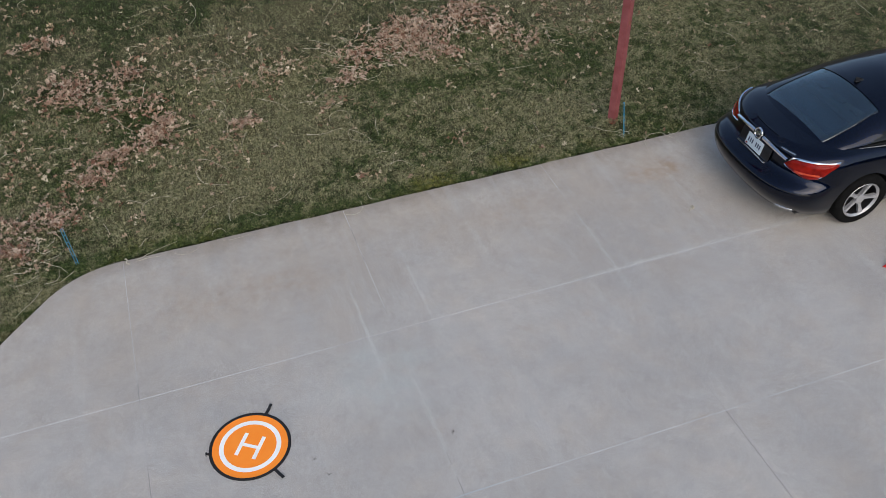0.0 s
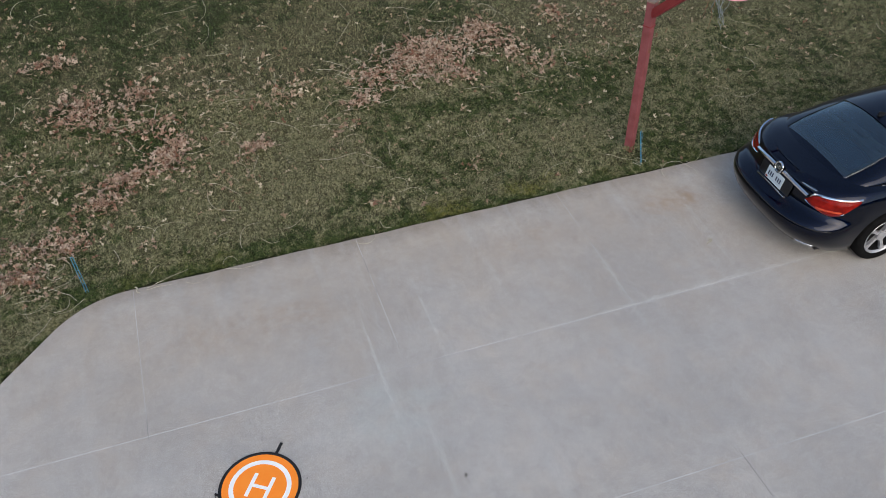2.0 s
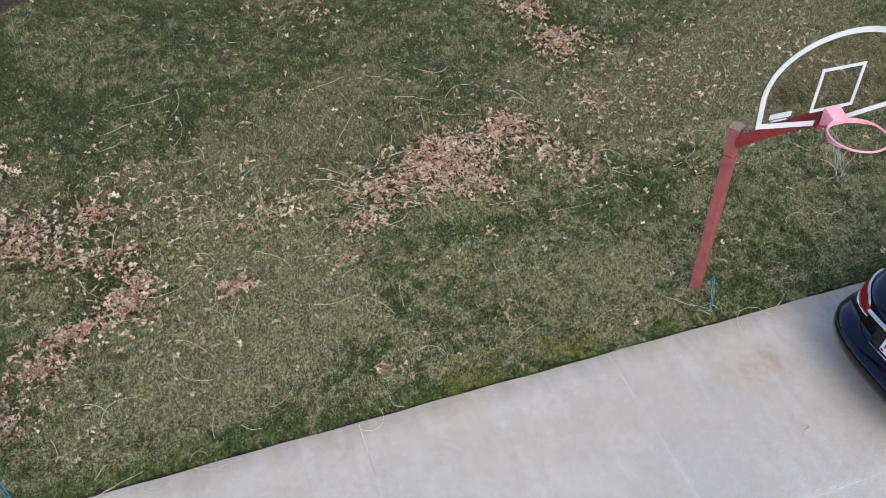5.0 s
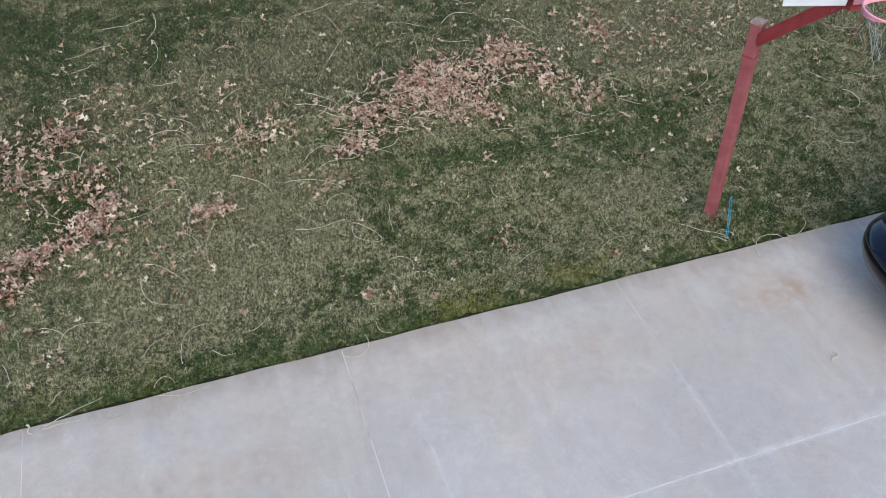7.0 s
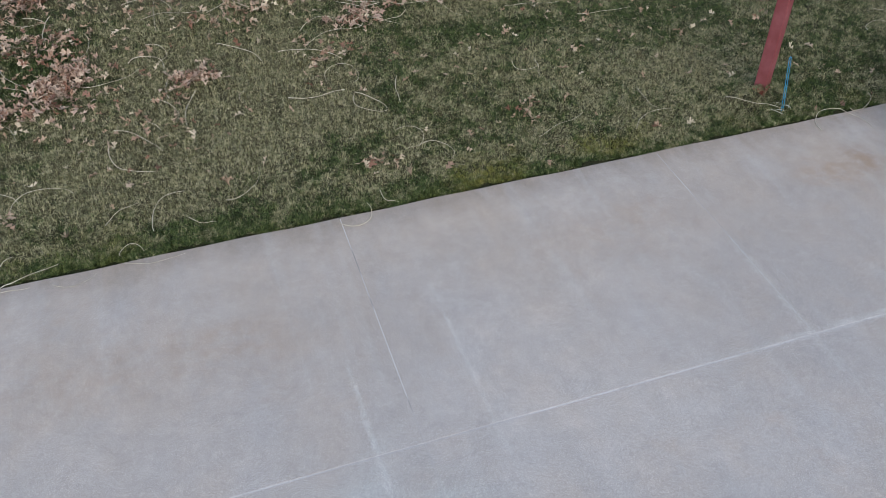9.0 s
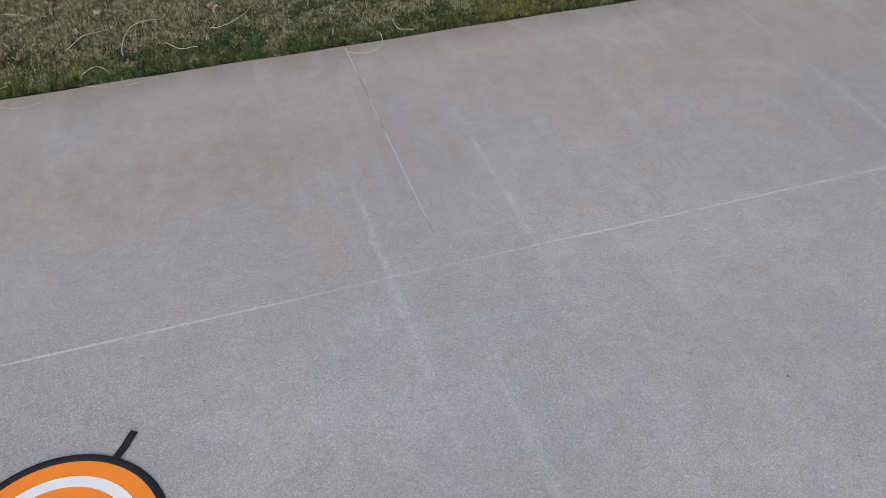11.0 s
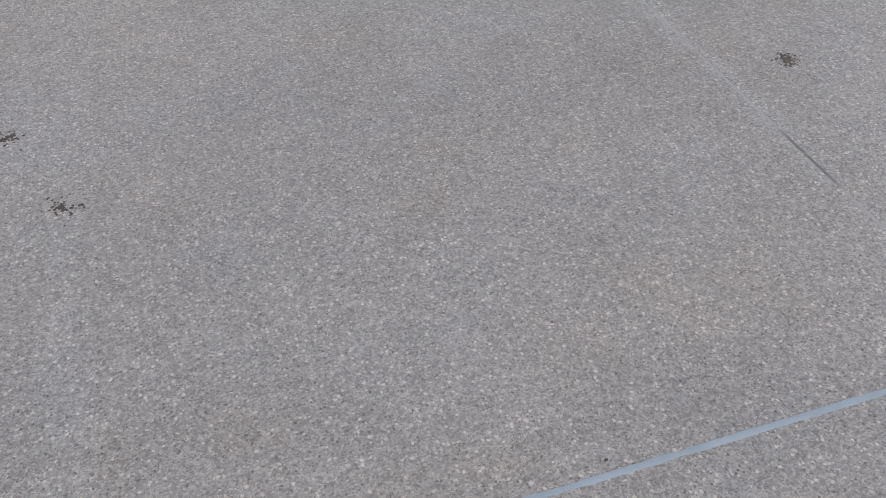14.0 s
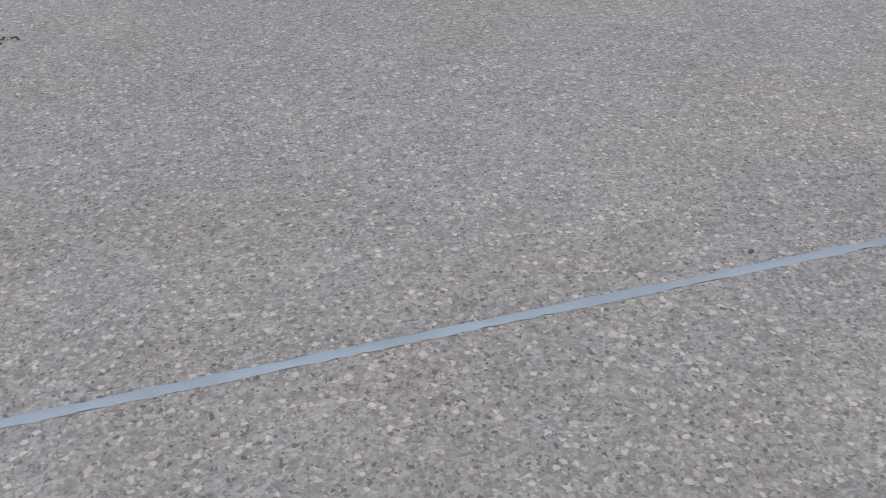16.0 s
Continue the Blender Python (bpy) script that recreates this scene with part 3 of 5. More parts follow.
def build_ground():
    def line(lo, hi, fine_lo, fine_hi, step):
        mid = np.arange(fine_lo, fine_hi + step / 2, step)
        out = np.geomspace(1, hi - fine_hi + 1, 14)[1:] - 1 + fine_hi
        back = fine_lo - (np.geomspace(1, fine_lo - lo + 1, 14)[1:] - 1)
        return np.concatenate([back[::-1], mid, out])

    xs, ys = line(-420, 420, -6, 16, 0.25), line(-420, 420, -10, 18, 0.25)
    gx, gy = np.meshgrid(xs, ys, indexing="ij")
    off = off_drive(gx, gy)
    z = lawn_height(gx, gy) - 0.012
    z += np.where((off > 0.3), 0.010 * np.sin(gx * 1.7 + gy) * np.cos(gy * 1.3 - gx * 0.6), 0)
    z = np.where(off < 0.25, np.minimum(z, -0.02), z)
    z = np.where(off < -0.25, -0.14, z)
    v = np.stack([gx, gy, z], -1).reshape(-1, 3)
    n = len(ys)
    i, j = np.meshgrid(np.arange(len(xs) - 1), np.arange(n - 1), indexing="ij")
    a = (i * n + j).ravel()
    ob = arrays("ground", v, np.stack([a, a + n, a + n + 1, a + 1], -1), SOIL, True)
    tagged(ob, "mown lawn ground with thatch and bare soil", "lawn", kind="structure")


build_ground()


def build_reflection_ring():
    """Unseen ring added to reflect dark in the car; closes the place, uneven top."""
    rng = np.random.default_rng(3)
    n = 720
    a = np.linspace(0, 2 * np.pi, n, endpoint=False)
    rise = np.convolve(np.tile(rng.uniform(0, 1, n), 3), np.ones(7) / 7, "same")[n:2 * n]
    top = 9.0 + 7.0 * (rise - 0.5) + 1.5 * np.sin(a * 9 + 1) + rng.uniform(-0.7, 0.7, n)
    r = 70 + 4 * np.sin(a * 5)
    rings = [np.column_stack([r * np.cos(a), r * np.sin(a), np.full(n, -1.0)]), np.column_stack([r * np.cos(a), r * np.sin(a), top + 6])]
    rings.append(np.column_stack([(r + 6) * np.cos(a), (r + 6) * np.sin(a), top + 4]))
    v = np.concatenate(rings)
    i = np.arange(n)
    j = (i + 1) % n
    f = np.concatenate([np.stack([k * n + i, k * n + j, (k + 1) * n + j, (k + 1) * n + i], -1) for k in range(2)])
    tagged(arrays("backdrop", v, f, REFLECTION_RING), "unseen dark brown ring added for the car's reflections", "woods", kind="structure")


build_reflection_ring()


def field(rng, p, cell, low=(-5.0, 6.0), size=(20.0, 12.0)):
    """Smooth random values from 0 to 1 over the lawn, with lumps about one cell wide."""
    nx, ny = int(size[0] / cell) + 3, int(size[1] / cell) + 3
    g = rng.uniform(0, 1, (nx, ny))
    u = np.clip((p - low) / cell, 0, (nx - 2.001, ny - 2.001))
    i = u.astype(int)
    f = u - i
    f = f * f * (3 - 2 * f)
    x, y = i[:, 0], i[:, 1]
    return (g[x, y] * (1 - f[:, 0]) + g[x + 1, y] * f[:, 0]) * (1 - f[:, 1]) + (g[x, y + 1] * (1 - f[:, 0]) + g[x + 1, y + 1] * f[:, 0]) * f[:, 1]


def build_grass():
    rng = np.random.default_rng(5)
    parts = []
    for lo, hi, count in (((-4.6, 6.2), (2.5, 11.2), 620000), ((2.5, 7.8), (9.0, 11.2), 420000), ((9.0, 7.9), (13.8, 14.5), 260000), ((-4.6, 11.2), (9.0, 16.8), 600000)):
        p = rng.uniform(lo, hi, (count, 2))
        parts.append(p)
    t = rng.uniform(-3.4, 12.0, 80000)
    parts.append(np.stack([t, ROWS_Y[0] + SLOPE * t + np.abs(rng.normal(0, 0.10, t.size))], -1))
    s = rng.uniform(0, 3.2, 20000)
    nrm = np.array([FLARE.y, -FLARE.x])
    parts.append(np.array(CORNER) + s[:, None] * np.array(FLARE) + nrm * np.abs(rng.normal(0, 0.10, s.size))[:, None])
    p = np.concatenate(parts)
    off = off_drive(p[:, 0], p[:, 1])
    ragged = field(rng, p, 0.22) * field(rng, p, 0.07)
    tuft = 0.6 * field(rng, p, 0.038) + 0.4 * field(rng, p, 0.10)
    keep = (off > 0.004 + 0.085 * ragged + rng.exponential(0.006, len(off))) & (rng.uniform(0, 1, len(p)) < 0.55 + 0.75 * tuft)
    p, off, tuft = p[keep], off[keep], tuft[keep]
    n = len(p)
    base = np.column_stack([p, lawn_height(p[:, 0], p[:, 1]) - 0.004])
    tall = rng.uniform(0.018, 0.046, n) * (0.70 + 0.65 * tuft)
    tall *= np.where(off < 0.3, 1.1, 1.0)
    turn = 4 * np.pi * field(rng, p, 0.11) + rng.normal(0, 1.4, n)
    lean = rng.uniform(0.3, 1.4, n)
    width = rng.uniform(0.0016, 0.0038, n)
    side = np.column_stack([np.cos(turn), np.sin(turn), np.zeros(n)])
    ahead = np.column_stack([-np.sin(turn), np.cos(turn), np.zeros(n)])
    tip = base + ahead * (tall * np.sin(lean))[:, None] + np.array([0, 0, 1.0]) * (tall * np.cos(lean))[:, None]
    v = np.stack([base - side * width[:, None], base + side * width[:, None], tip], 1).reshape(-1, 3)
    ob = arrays("grass", v, np.arange(3 * n).reshape(-1, 3), BLADE)
    tagged(ob, "patchy green and straw-coloured lawn grass", "grass", kind="stuff")


build_grass()


def build_clippings():
    """Loose pale blades lying flat on the lawn, thicker in some places than in others."""
    rng = np.random.default_rng(8)
    p = rng.uniform((-4.6, 6.2), (12.5, 15.5), (160000, 2))
    dense = 0.5 + 0.28 * np.sin(p[:, 0] * 1.9 + 2 * np.sin(p[:, 1] * 1.1)) + 0.28 * np.sin(p[:, 1] * 2.7 + 1.5 * np.sin(p[:, 0] * 1.3 + 1))
    off = off_drive(p[:, 0], p[:, 1])
    keep = (off > 0.05) & (rng.uniform(0, 1, len(p)) < np.clip(dense, 0.12, 1) * (1 - 0.65 * np.clip((p[:, 1] - 10.4) / 2, 0, 1))) & (rng.uniform(0, 0.5, len(p)) < off + 0.05)
    p = p[keep]
    n = len(p)
    z = lawn_height(p[:, 0], p[:, 1]) + rng.uniform(0.006, 0.026, n)
    turn, size, half = rng.uniform(0, 2 * np.pi, n), rng.uniform(0.012, 0.030, n), rng.uniform(0.0012, 0.0027, n)
    way = np.column_stack([np.cos(turn), np.sin(turn), rng.normal(0, 0.25, n)]) * size[:, None]
    side = np.column_stack([-np.sin(turn), np.cos(turn), np.zeros(n)]) * half[:, None]
    mid = np.column_stack([p, z])
    bend = np.column_stack([rng.normal(0, 0.003, (n, 2)), np.full(n, 0.004)])
    v = np.stack([mid - way, mid - side + bend, mid + way, mid + side + bend], 1).reshape(-1, 3)
    ob = arrays("grass_clippings", v, np.arange(4 * n).reshape(-1, 4), CLIPPING)
    tagged(ob, "loose pale dry grass blades lying on the lawn", "grass", kind="stuff")


build_clippings()


def flare_edge(y):
    return CORNER.x + (y - CORNER.y) * FLARE.x / FLARE.y


def build_driveway():
    drive = thing("driveway", Matrix(), "grey washed concrete driveway in jointed panels", "driveway", kind="structure")
    gap = 0.0028

    def col(j, y):
        return COLS_X[j] - 0.011 * (y - 5.7) + (0.012 * max(0.0, 5.7 - y) if j == 2 else 0.0)

    def row(i, x):
        if i == 2:
            return ROWS_Y[2] + 0.031 * min(x, 1.6) + 0.0125 * max(0.0, x - 1.6)
        return ROWS_Y[i] + (0.020 if i == 1 else SLOPE) * x

    for i in range(len(ROWS_Y) - 1):
        for j in range(-1, len(COLS_X) - 1):
            if j >= 0:
                corners = []
                for jj, ii, sx, sy in ((j, i + 1, 1, 1), (j + 1, i + 1, -1, 1), (j + 1, i, -1, -1), (j, i, 1, -1)):
                    y = row(ii, COLS_X[jj])
                    edge = 0 if ii == 0 else gap * (1.8 if ii == 1 else 0.4 if ii == 2 else 1.0)
                    corners.append((col(jj, y) + sx * 0.0021, y + sy * edge))
                if i == 0:
                    # the lawn edge is a little uneven
                    top = []
                    a, b = Vector(corners[2]), Vector(corners[3])
                    for k in range(1, 14):
                        q = a.lerp(b, k / 14)
                        top.append((q.x, q.y + 0.004 * math.sin(q.x * 3.1) + 0.004 * math.sin(q.x * 8.7 + 1)))
                    outline = corners[:3] + top + corners[3:]
                else:
                    outline = corners
            else:
                y_hi, y_lo = row(i, COLS_X[0]), row(i + 1, COLS_X[0])
                right = [(col(0, y_lo) - 0.0021, y_lo + gap * (1.8 if i == 0 else 1.0)), (col(0, y_hi) - 0.0021, y_hi - (gap * (1.8 if i == 1 else 1.0) if i else 0))]
                if i == 0:
                    # rounded corner between the lawn edge and the flare
                    left, r = [], 1.2
                    out = Vector((-1, -SLOPE)).normalized()
                    down = FLARE.normalized()
                    cut = r * math.tan(out.angle(down) / 2)
                    p0, p2 = CORNER - out * cut, CORNER + down * cut
                    for k in range(11):
                        u = k / 10
                        left.append(tuple(p0 * (1 - u) ** 2 + CORNER * 2 * u * (1 - u) + p2 * u * u))
                    y = row(i + 1, flare_edge(y_lo)) + gap * 1.8
                    left.append((flare_edge(y), y))
                else:
                    a = row(i, flare_edge(y_hi)) - gap * (1.8 if i == 1 else 1.0)
                    b = row(i + 1, flare_edge(y_lo)) + gap
                    left = [(flare_edge(a), a), (flare_edge(b), b)]
                outline = right + left
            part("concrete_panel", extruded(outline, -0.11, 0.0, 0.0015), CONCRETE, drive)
    # fillers in the joints, a little below the surface
    x1 = COLS_X[-1]
    for i in range(1, len(ROWS_Y) - 1):
        xl = flare_edge(ROWS_Y[i] + SLOPE * -2.0) + 0.02
        bm = bmesh.new()
        n = 2600 if i == 2 else 420
        rough = random.Random(i)
        rows = []
        for k in range(n + 1):
            x = xl + (x1 - xl) * k / n
            y = row(i, x)
            w = 0.0041 * (1.0 + 0.07 * math.sin(k * 0.37) + rough.uniform(-0.16, 0.16)) if i == 2 else (0.0062 if i == 1 else 0.0036)
            z = 0.0009 if i == 2 else -0.0012
            rows.append([bm.verts.new((x, y - w * (1.0 + 0.08 * math.sin(k * 3.7)), z - 0.0003)), bm.verts.new((x, y, z)), bm.verts.new((x, y + w, z - 0.0003))])
        for one, two in zip(rows, rows[1:]):
            for k in range(2):
                bm.faces.new((one[k], two[k], two[k + 1], one[k + 1]))
        part("joint_filler", bm, SEAL if i == 2 else SEAL_WORN if i == 1 else SEAL_OLD, drive, "pale joint sealant", True)
    for j in range(0, len(COLS_X) - 1):
        y0, y1 = row(len(ROWS_Y) - 1, COLS_X[j]), row(0, COLS_X[j])
        bm = bmesh.new()
        rows = []
        for k in range(61):
            y = y0 + (y1 - y0 - 0.02) * k / 60
            x = col(j, y)
            rows.append([bm.verts.new((x - 0.0038, y, -0.0007)), bm.verts.new((x + 0.0038, y, -0.0007))])
        for one, two in zip(rows, rows[1:]):
            bm.faces.new((one[0], two[0], two[1], one[1]))
        part("tooled_joint", bm, JOINTS[min(j, 2)], drive, "narrow tooled joint")


# ---- car ----
CAR = pose(6.075, 6.56, 0, 0, 0, -0.6)
CAR_LEN, WHEELS_X, WHEEL_R = 4.99, (1.14, 3.98), 0.345


def curve(x, *stops):
    """A smooth curve through stops of (x, value)."""
    xs, vs = [s[0] for s in stops], [s[1] for s in stops]
    x = min(max(x, xs[0]), xs[-1])
    i = max(k for k in range(len(xs)) if xs[k] <= x)
    if i == len(xs) - 1:
        return vs[-1]

    def slope(k):
        if k == 0:
            return (vs[1] - vs[0]) / (xs[1] - xs[0])
        if k == len(xs) - 1:
            return (vs[-1] - vs[-2]) / (xs[-1] - xs[-2])
        a, b = (vs[k] - vs[k - 1]) / (xs[k] - xs[k - 1]), (vs[k + 1] - vs[k]) / (xs[k + 1] - xs[k])
        return 0.0 if a * b <= 0 else 2 * a * b / (a + b)

    h = xs[i + 1] - xs[i]
    t = (x - xs[i]) / h
    return ((1 + 2 * t) * (1 - t) ** 2 * vs[i] + t * (1 - t) ** 2 * h * slope(i) + t * t * (3 - 2 * t) * vs[i + 1] + t * t * (t - 1) * h * slope(i + 1))


def belt(x):
    """Height of the car's shoulder along its length."""
    return curve(x, (0.0, 0.955), (0.34, 0.968), (0.9, 0.995), (2.0, 0.965), (3.4, 0.93), (4.3, 0.86), (4.7, 0.74), (4.99, 0.60))


def crown(x):
    """Rise of the deck, cabin base or bonnet above the shoulder at the centre line."""
    return curve(x, (0.0, 0.03), (0.35, 0.04), (0.8, 0.085), (3.2, 0.09), (4.2, 0.09), (4.99, 0.06))


def rear_x(f):
    """How far the tail stands in from its rearmost point, by height up the side."""
    return curve(f, (0.0, 0.17), (0.1, 0.10), (0.25, 0.025), (0.38, 0.0), (0.47, 0.012), (0.53, 0.05), (0.60, 0.175), (0.70, 0.222), (0.85, 0.24), (0.94, 0.255), (0.975, 0.28), (1.0, 0.335))


def nose_x(f):
    return CAR_LEN - curve(f, (0.0, 0.22), (0.2, 0.05), (0.4, 0.0), (0.7, 0.03), (1.0, 0.18))


def half_width(f):
    return curve(f, (0.0, 0.86), (0.15, 0.905), (0.45, 0.93), (0.7, 0.922), (0.88, 0.895), (1.0, 0.835))


def side_point(s, f):
    """Place on the left flank for s from 0 (tail, centre line) to 1 (nose, centre line) and height share f."""
    x0, x1, w = rear_x(f), nose_x(f), half_width(f)
    a0, a1 = 0.66, 0.75
    if s < 0.3:
        u = s / 0.3 * math.pi / 2
        x = x0 + a0 * (1 - math.cos(u) ** (2 / 2.75))
        y = w * math.sin(u) ** (2 / 2.5)
    elif s < 0.75:
        x, y = x0 + a0 + (x1 - a1 - x0 - a0) * (s - 0.3) / 0.45, w
    else:
        u = (1 - s) / 0.25 * math.pi / 2
        x = x1 - a1 * (1 - math.cos(u) ** (2 / 2.4))
        y = w * math.sin(u) ** (2 / 2.6)
    floor = 0.205 + 0.03 * max(0.0, 1 - x / 0.7)
    return x, y, floor + f * (belt(x) - floor)


def flank_at(x, f):
    """The s at which the flank passes a given length, at height share f."""
    lo, hi = 0.0, 1.0
    for _ in range(40):
        m = (lo + hi) / 2
        lo, hi = (m, hi) if side_point(m, f)[0] < x else (lo, m)
    return lo


def cabin_point(x, a, out=0.0):
    """Place on the cabin at length x; a from -1 (right belt) over the roof to 1 (left belt)."""
    top = curve(x, (0.55, 1.028), (0.66, 1.068), (0.80, 1.125), (1.0, 1.215), (1.3, 1.33), (1.5, 1.38), (1.9, 1.455), (2.3, 1.49), (2.75, 1.45), (3.1, 1.31), (3.5, 1.12), (3.78, 1.01))
    low = belt(x) + 0.012 - 0.06 * min(1.0, max(0.0, (0.85 - x) / 0.25))
    w = curve(x, (0.55, 0.68), (0.95, 0.765), (1.6, 0.83), (2.6, 0.83), (3.3, 0.80), (3.78, 0.72))
    u = (1 - abs(a)) * math.pi / 2
    y = w * math.cos(u) ** (2 / 2.2) if u < math.pi / 2 - 1e-9 else 0.0
    z = low + (top - low) * math.sin(u) ** (2 / 2.15) if u > 1e-9 else low
    p = Vector((x, math.copysign(y, a), z))
    if out:
        n = Vector((-(1.0 if x < 1.0 else -1.0 if x > 2.9 else 0.0) * 0.5, p.y * 1.1, (z - low) * 1.4 + 0.1)).normalized()
        p += n * out
    return p


def grid(points, closed=False):
    bm = bmesh.new()
    rows = [[bm.verts.new(p) for p in line] for line in points]
    for one, two in zip(rows, rows[1:]):
        for k in range(len(one) - 1):
            bm.faces.new((one[k], one[k + 1], two[k + 1], two[k]))
    return bm


def car_body():
    levels = [i / 26 for i in range(27)]
    steps = [i / 190 for i in range(191)]
    bm = bmesh.new()
    for sign in (1, -1):
        rows = []
        for f in levels:
            rows.append([bm.verts.new((x, sign * y, z)) for x, y, z in (side_point(s, f) for s in steps)])
        for k in (0.992, 0.975, 0.94, 0.85, 0.7, 0.5, 0.3, 0.12, 0.0):
            line = []
            for s in steps:
                x, y, z = side_point(s, 1.0)
                w = half_width(1.0)
                rise = crown(x) * ((1 - (y * k / w) ** 2) - (1 - (y / w) ** 2))
                soft = 0.012 * (1 - max(0.0, (k - 0.85) / 0.15)) if k < 1 else 0
                line.append(bm.verts.new((x + (0.02 * (1 - k) if s < 0.3 else 0), sign * y * k, z + rise + soft)))
            rows.append(line)
        for one, two in zip(rows, rows[1:]):
            for k in range(len(one) - 1):
                bm.faces.new((one[k], one[k + 1], two[k + 1], two[k]))
    # wheel openings
    gone = [f for f in bm.faces if any(math.hypot(f.calc_center_median().x - wx, f.calc_center_median().z - WHEEL_R) < WHEEL_R + 0.045 for wx in WHEELS_X) and abs(f.calc_center_median().y) > 0.55 and f.calc_center_median().z < 0.80]
    bmesh.ops.delete(bm, geom=gone, context="FACES")
    for e in bm.edges:
        if len(e.link_faces) == 1:
            for v in e.verts:
                for wx in WHEELS_X:
                    d = Vector((v.co.x - wx, v.co.z - WHEEL_R))
                    if 0.2 < d.length < WHEEL_R + 0.13 and abs(v.co.y) > 0.55 and v.co.z > 0.26:
                        d = d.normalized() * (WHEEL_R + 0.045)
                        v.co.x, v.co.z = wx + d.x, WHEEL_R + d.y
    bmesh.ops.remove_doubles(bm, verts=bm.verts, dist=0.0008)
    return bm


def flank_strip(s0, s1, lo, hi, out, n=24, m=6, sign=1):
    """A skin over a stretch of flank; lo and hi give its height shares for u from 0 to 1."""
    pts = []
    for j in range(m + 1):
        line = []
        for i in range(n + 1):
            u = i / n
            f = lo(u) + (hi(u) - lo(u)) * j / m
            s = s0 + (s1 - s0) * u
            p, q, r = (Vector(side_point(max(0.0, t), g)) for t, g in ((s, f), (s + 0.004, f), (s, min(1.0, f + 0.01))))
            nrm = (q - p).cross(r - p)
            nrm = nrm.normalized() if nrm.length > 1e-9 else Vector((-1, 0, 0))
            if nrm.y < 0 and nrm.x > -0.9:
                nrm.negate()
            if nrm.x > 0 and p.x < 1:
                nrm.negate()
            edge = min(u, 1 - u, (j / m) * 0.5, (1 - j / m) * 0.5)
            p += nrm * out * min(1.0, 0.25 + edge * 10)
            line.append((p.x, sign * p.y, p.z))
        pts.append(line)
    return grid(pts)


def build_wheel(car, x, y, sign):
    wheel = new("wheel")
    wheel.parent = car
    wheel.matrix_local = pose(x, y, WHEEL_R)
    w = 0.115
    prof = [(0.238, -w + 0.01), (0.25, -w), (0.30, -w - 0.008), (0.33, -w + 0.008), (0.343, -w + 0.03), (WHEEL_R, -0.04), (WHEEL_R, 0.04), (0.343, w - 0.03), (0.33, w - 0.008), (0.30, w + 0.008), (0.25, w), (0.238, w - 0.01)]
    part("tyre", lathe(prof, 56), TYRE, wheel, "black rubber tyre", True)
    o = sign
    lip = [(0.243, o * 0.105), (0.236, o * 0.112), (0.224, o * 0.106), (0.214, o * 0.085)]
    part("rim", lathe(lip, 56), ALLOY, wheel, "silver alloy rim", True)
    # shade in the depth of the rim is put in as black colour
    part("barrel", lathe([(0.214, o * 0.085), (0.20, -o * 0.08), (0.05, -o * 0.085)], 48), BLACKTRIM, wheel, "inside of the alloy rim, black in place of shade", True)
    bm = bmesh.new()
    for k in range(5):
        m = Matrix.Rotation(2 * math.pi * k / 5 + 0.3, 4, "Y")
        for half in (-1, 1):
            vs = []
            for r, spread, hgt in ((0.045, 0.022, 0.075), (0.13, 0.018, 0.088), (0.222, 0.029, 0.100)):
                inner = 0.0
                vs.append([bm.verts.new(m @ Vector((half * a, o * h, r))) for a, h in ((inner, hgt - 0.004), (spread, hgt), (spread, hgt - 0.04), (inner, hgt - 0.04))])
            for one, two in zip(vs, vs[1:]):
                for q in range(4):
                    bm.faces.new((one[q], one[(q + 1) % 4], two[(q + 1) % 4], two[q]))
            bm.faces.new(vs[0])
            bm.faces.new(vs[-1])
    part("spokes", bm, ALLOY, wheel, "five broad silver spokes", True)
    part("hub_cap", lathe([(0.0, o * 0.098), (0.03, o * 0.097), (0.062, o * 0.088), (0.068, o * 0.05), (0.0, o * 0.05)], 28), ALLOY, wheel, "silver hub cap", True)
    part("brake_disc", lathe([(0.0, -o * 0.01), (0.15, -o * 0.01), (0.155, -o * 0.03), (0.0, -o * 0.03)], 32), BLACKTRIM, wheel)
    return wheel


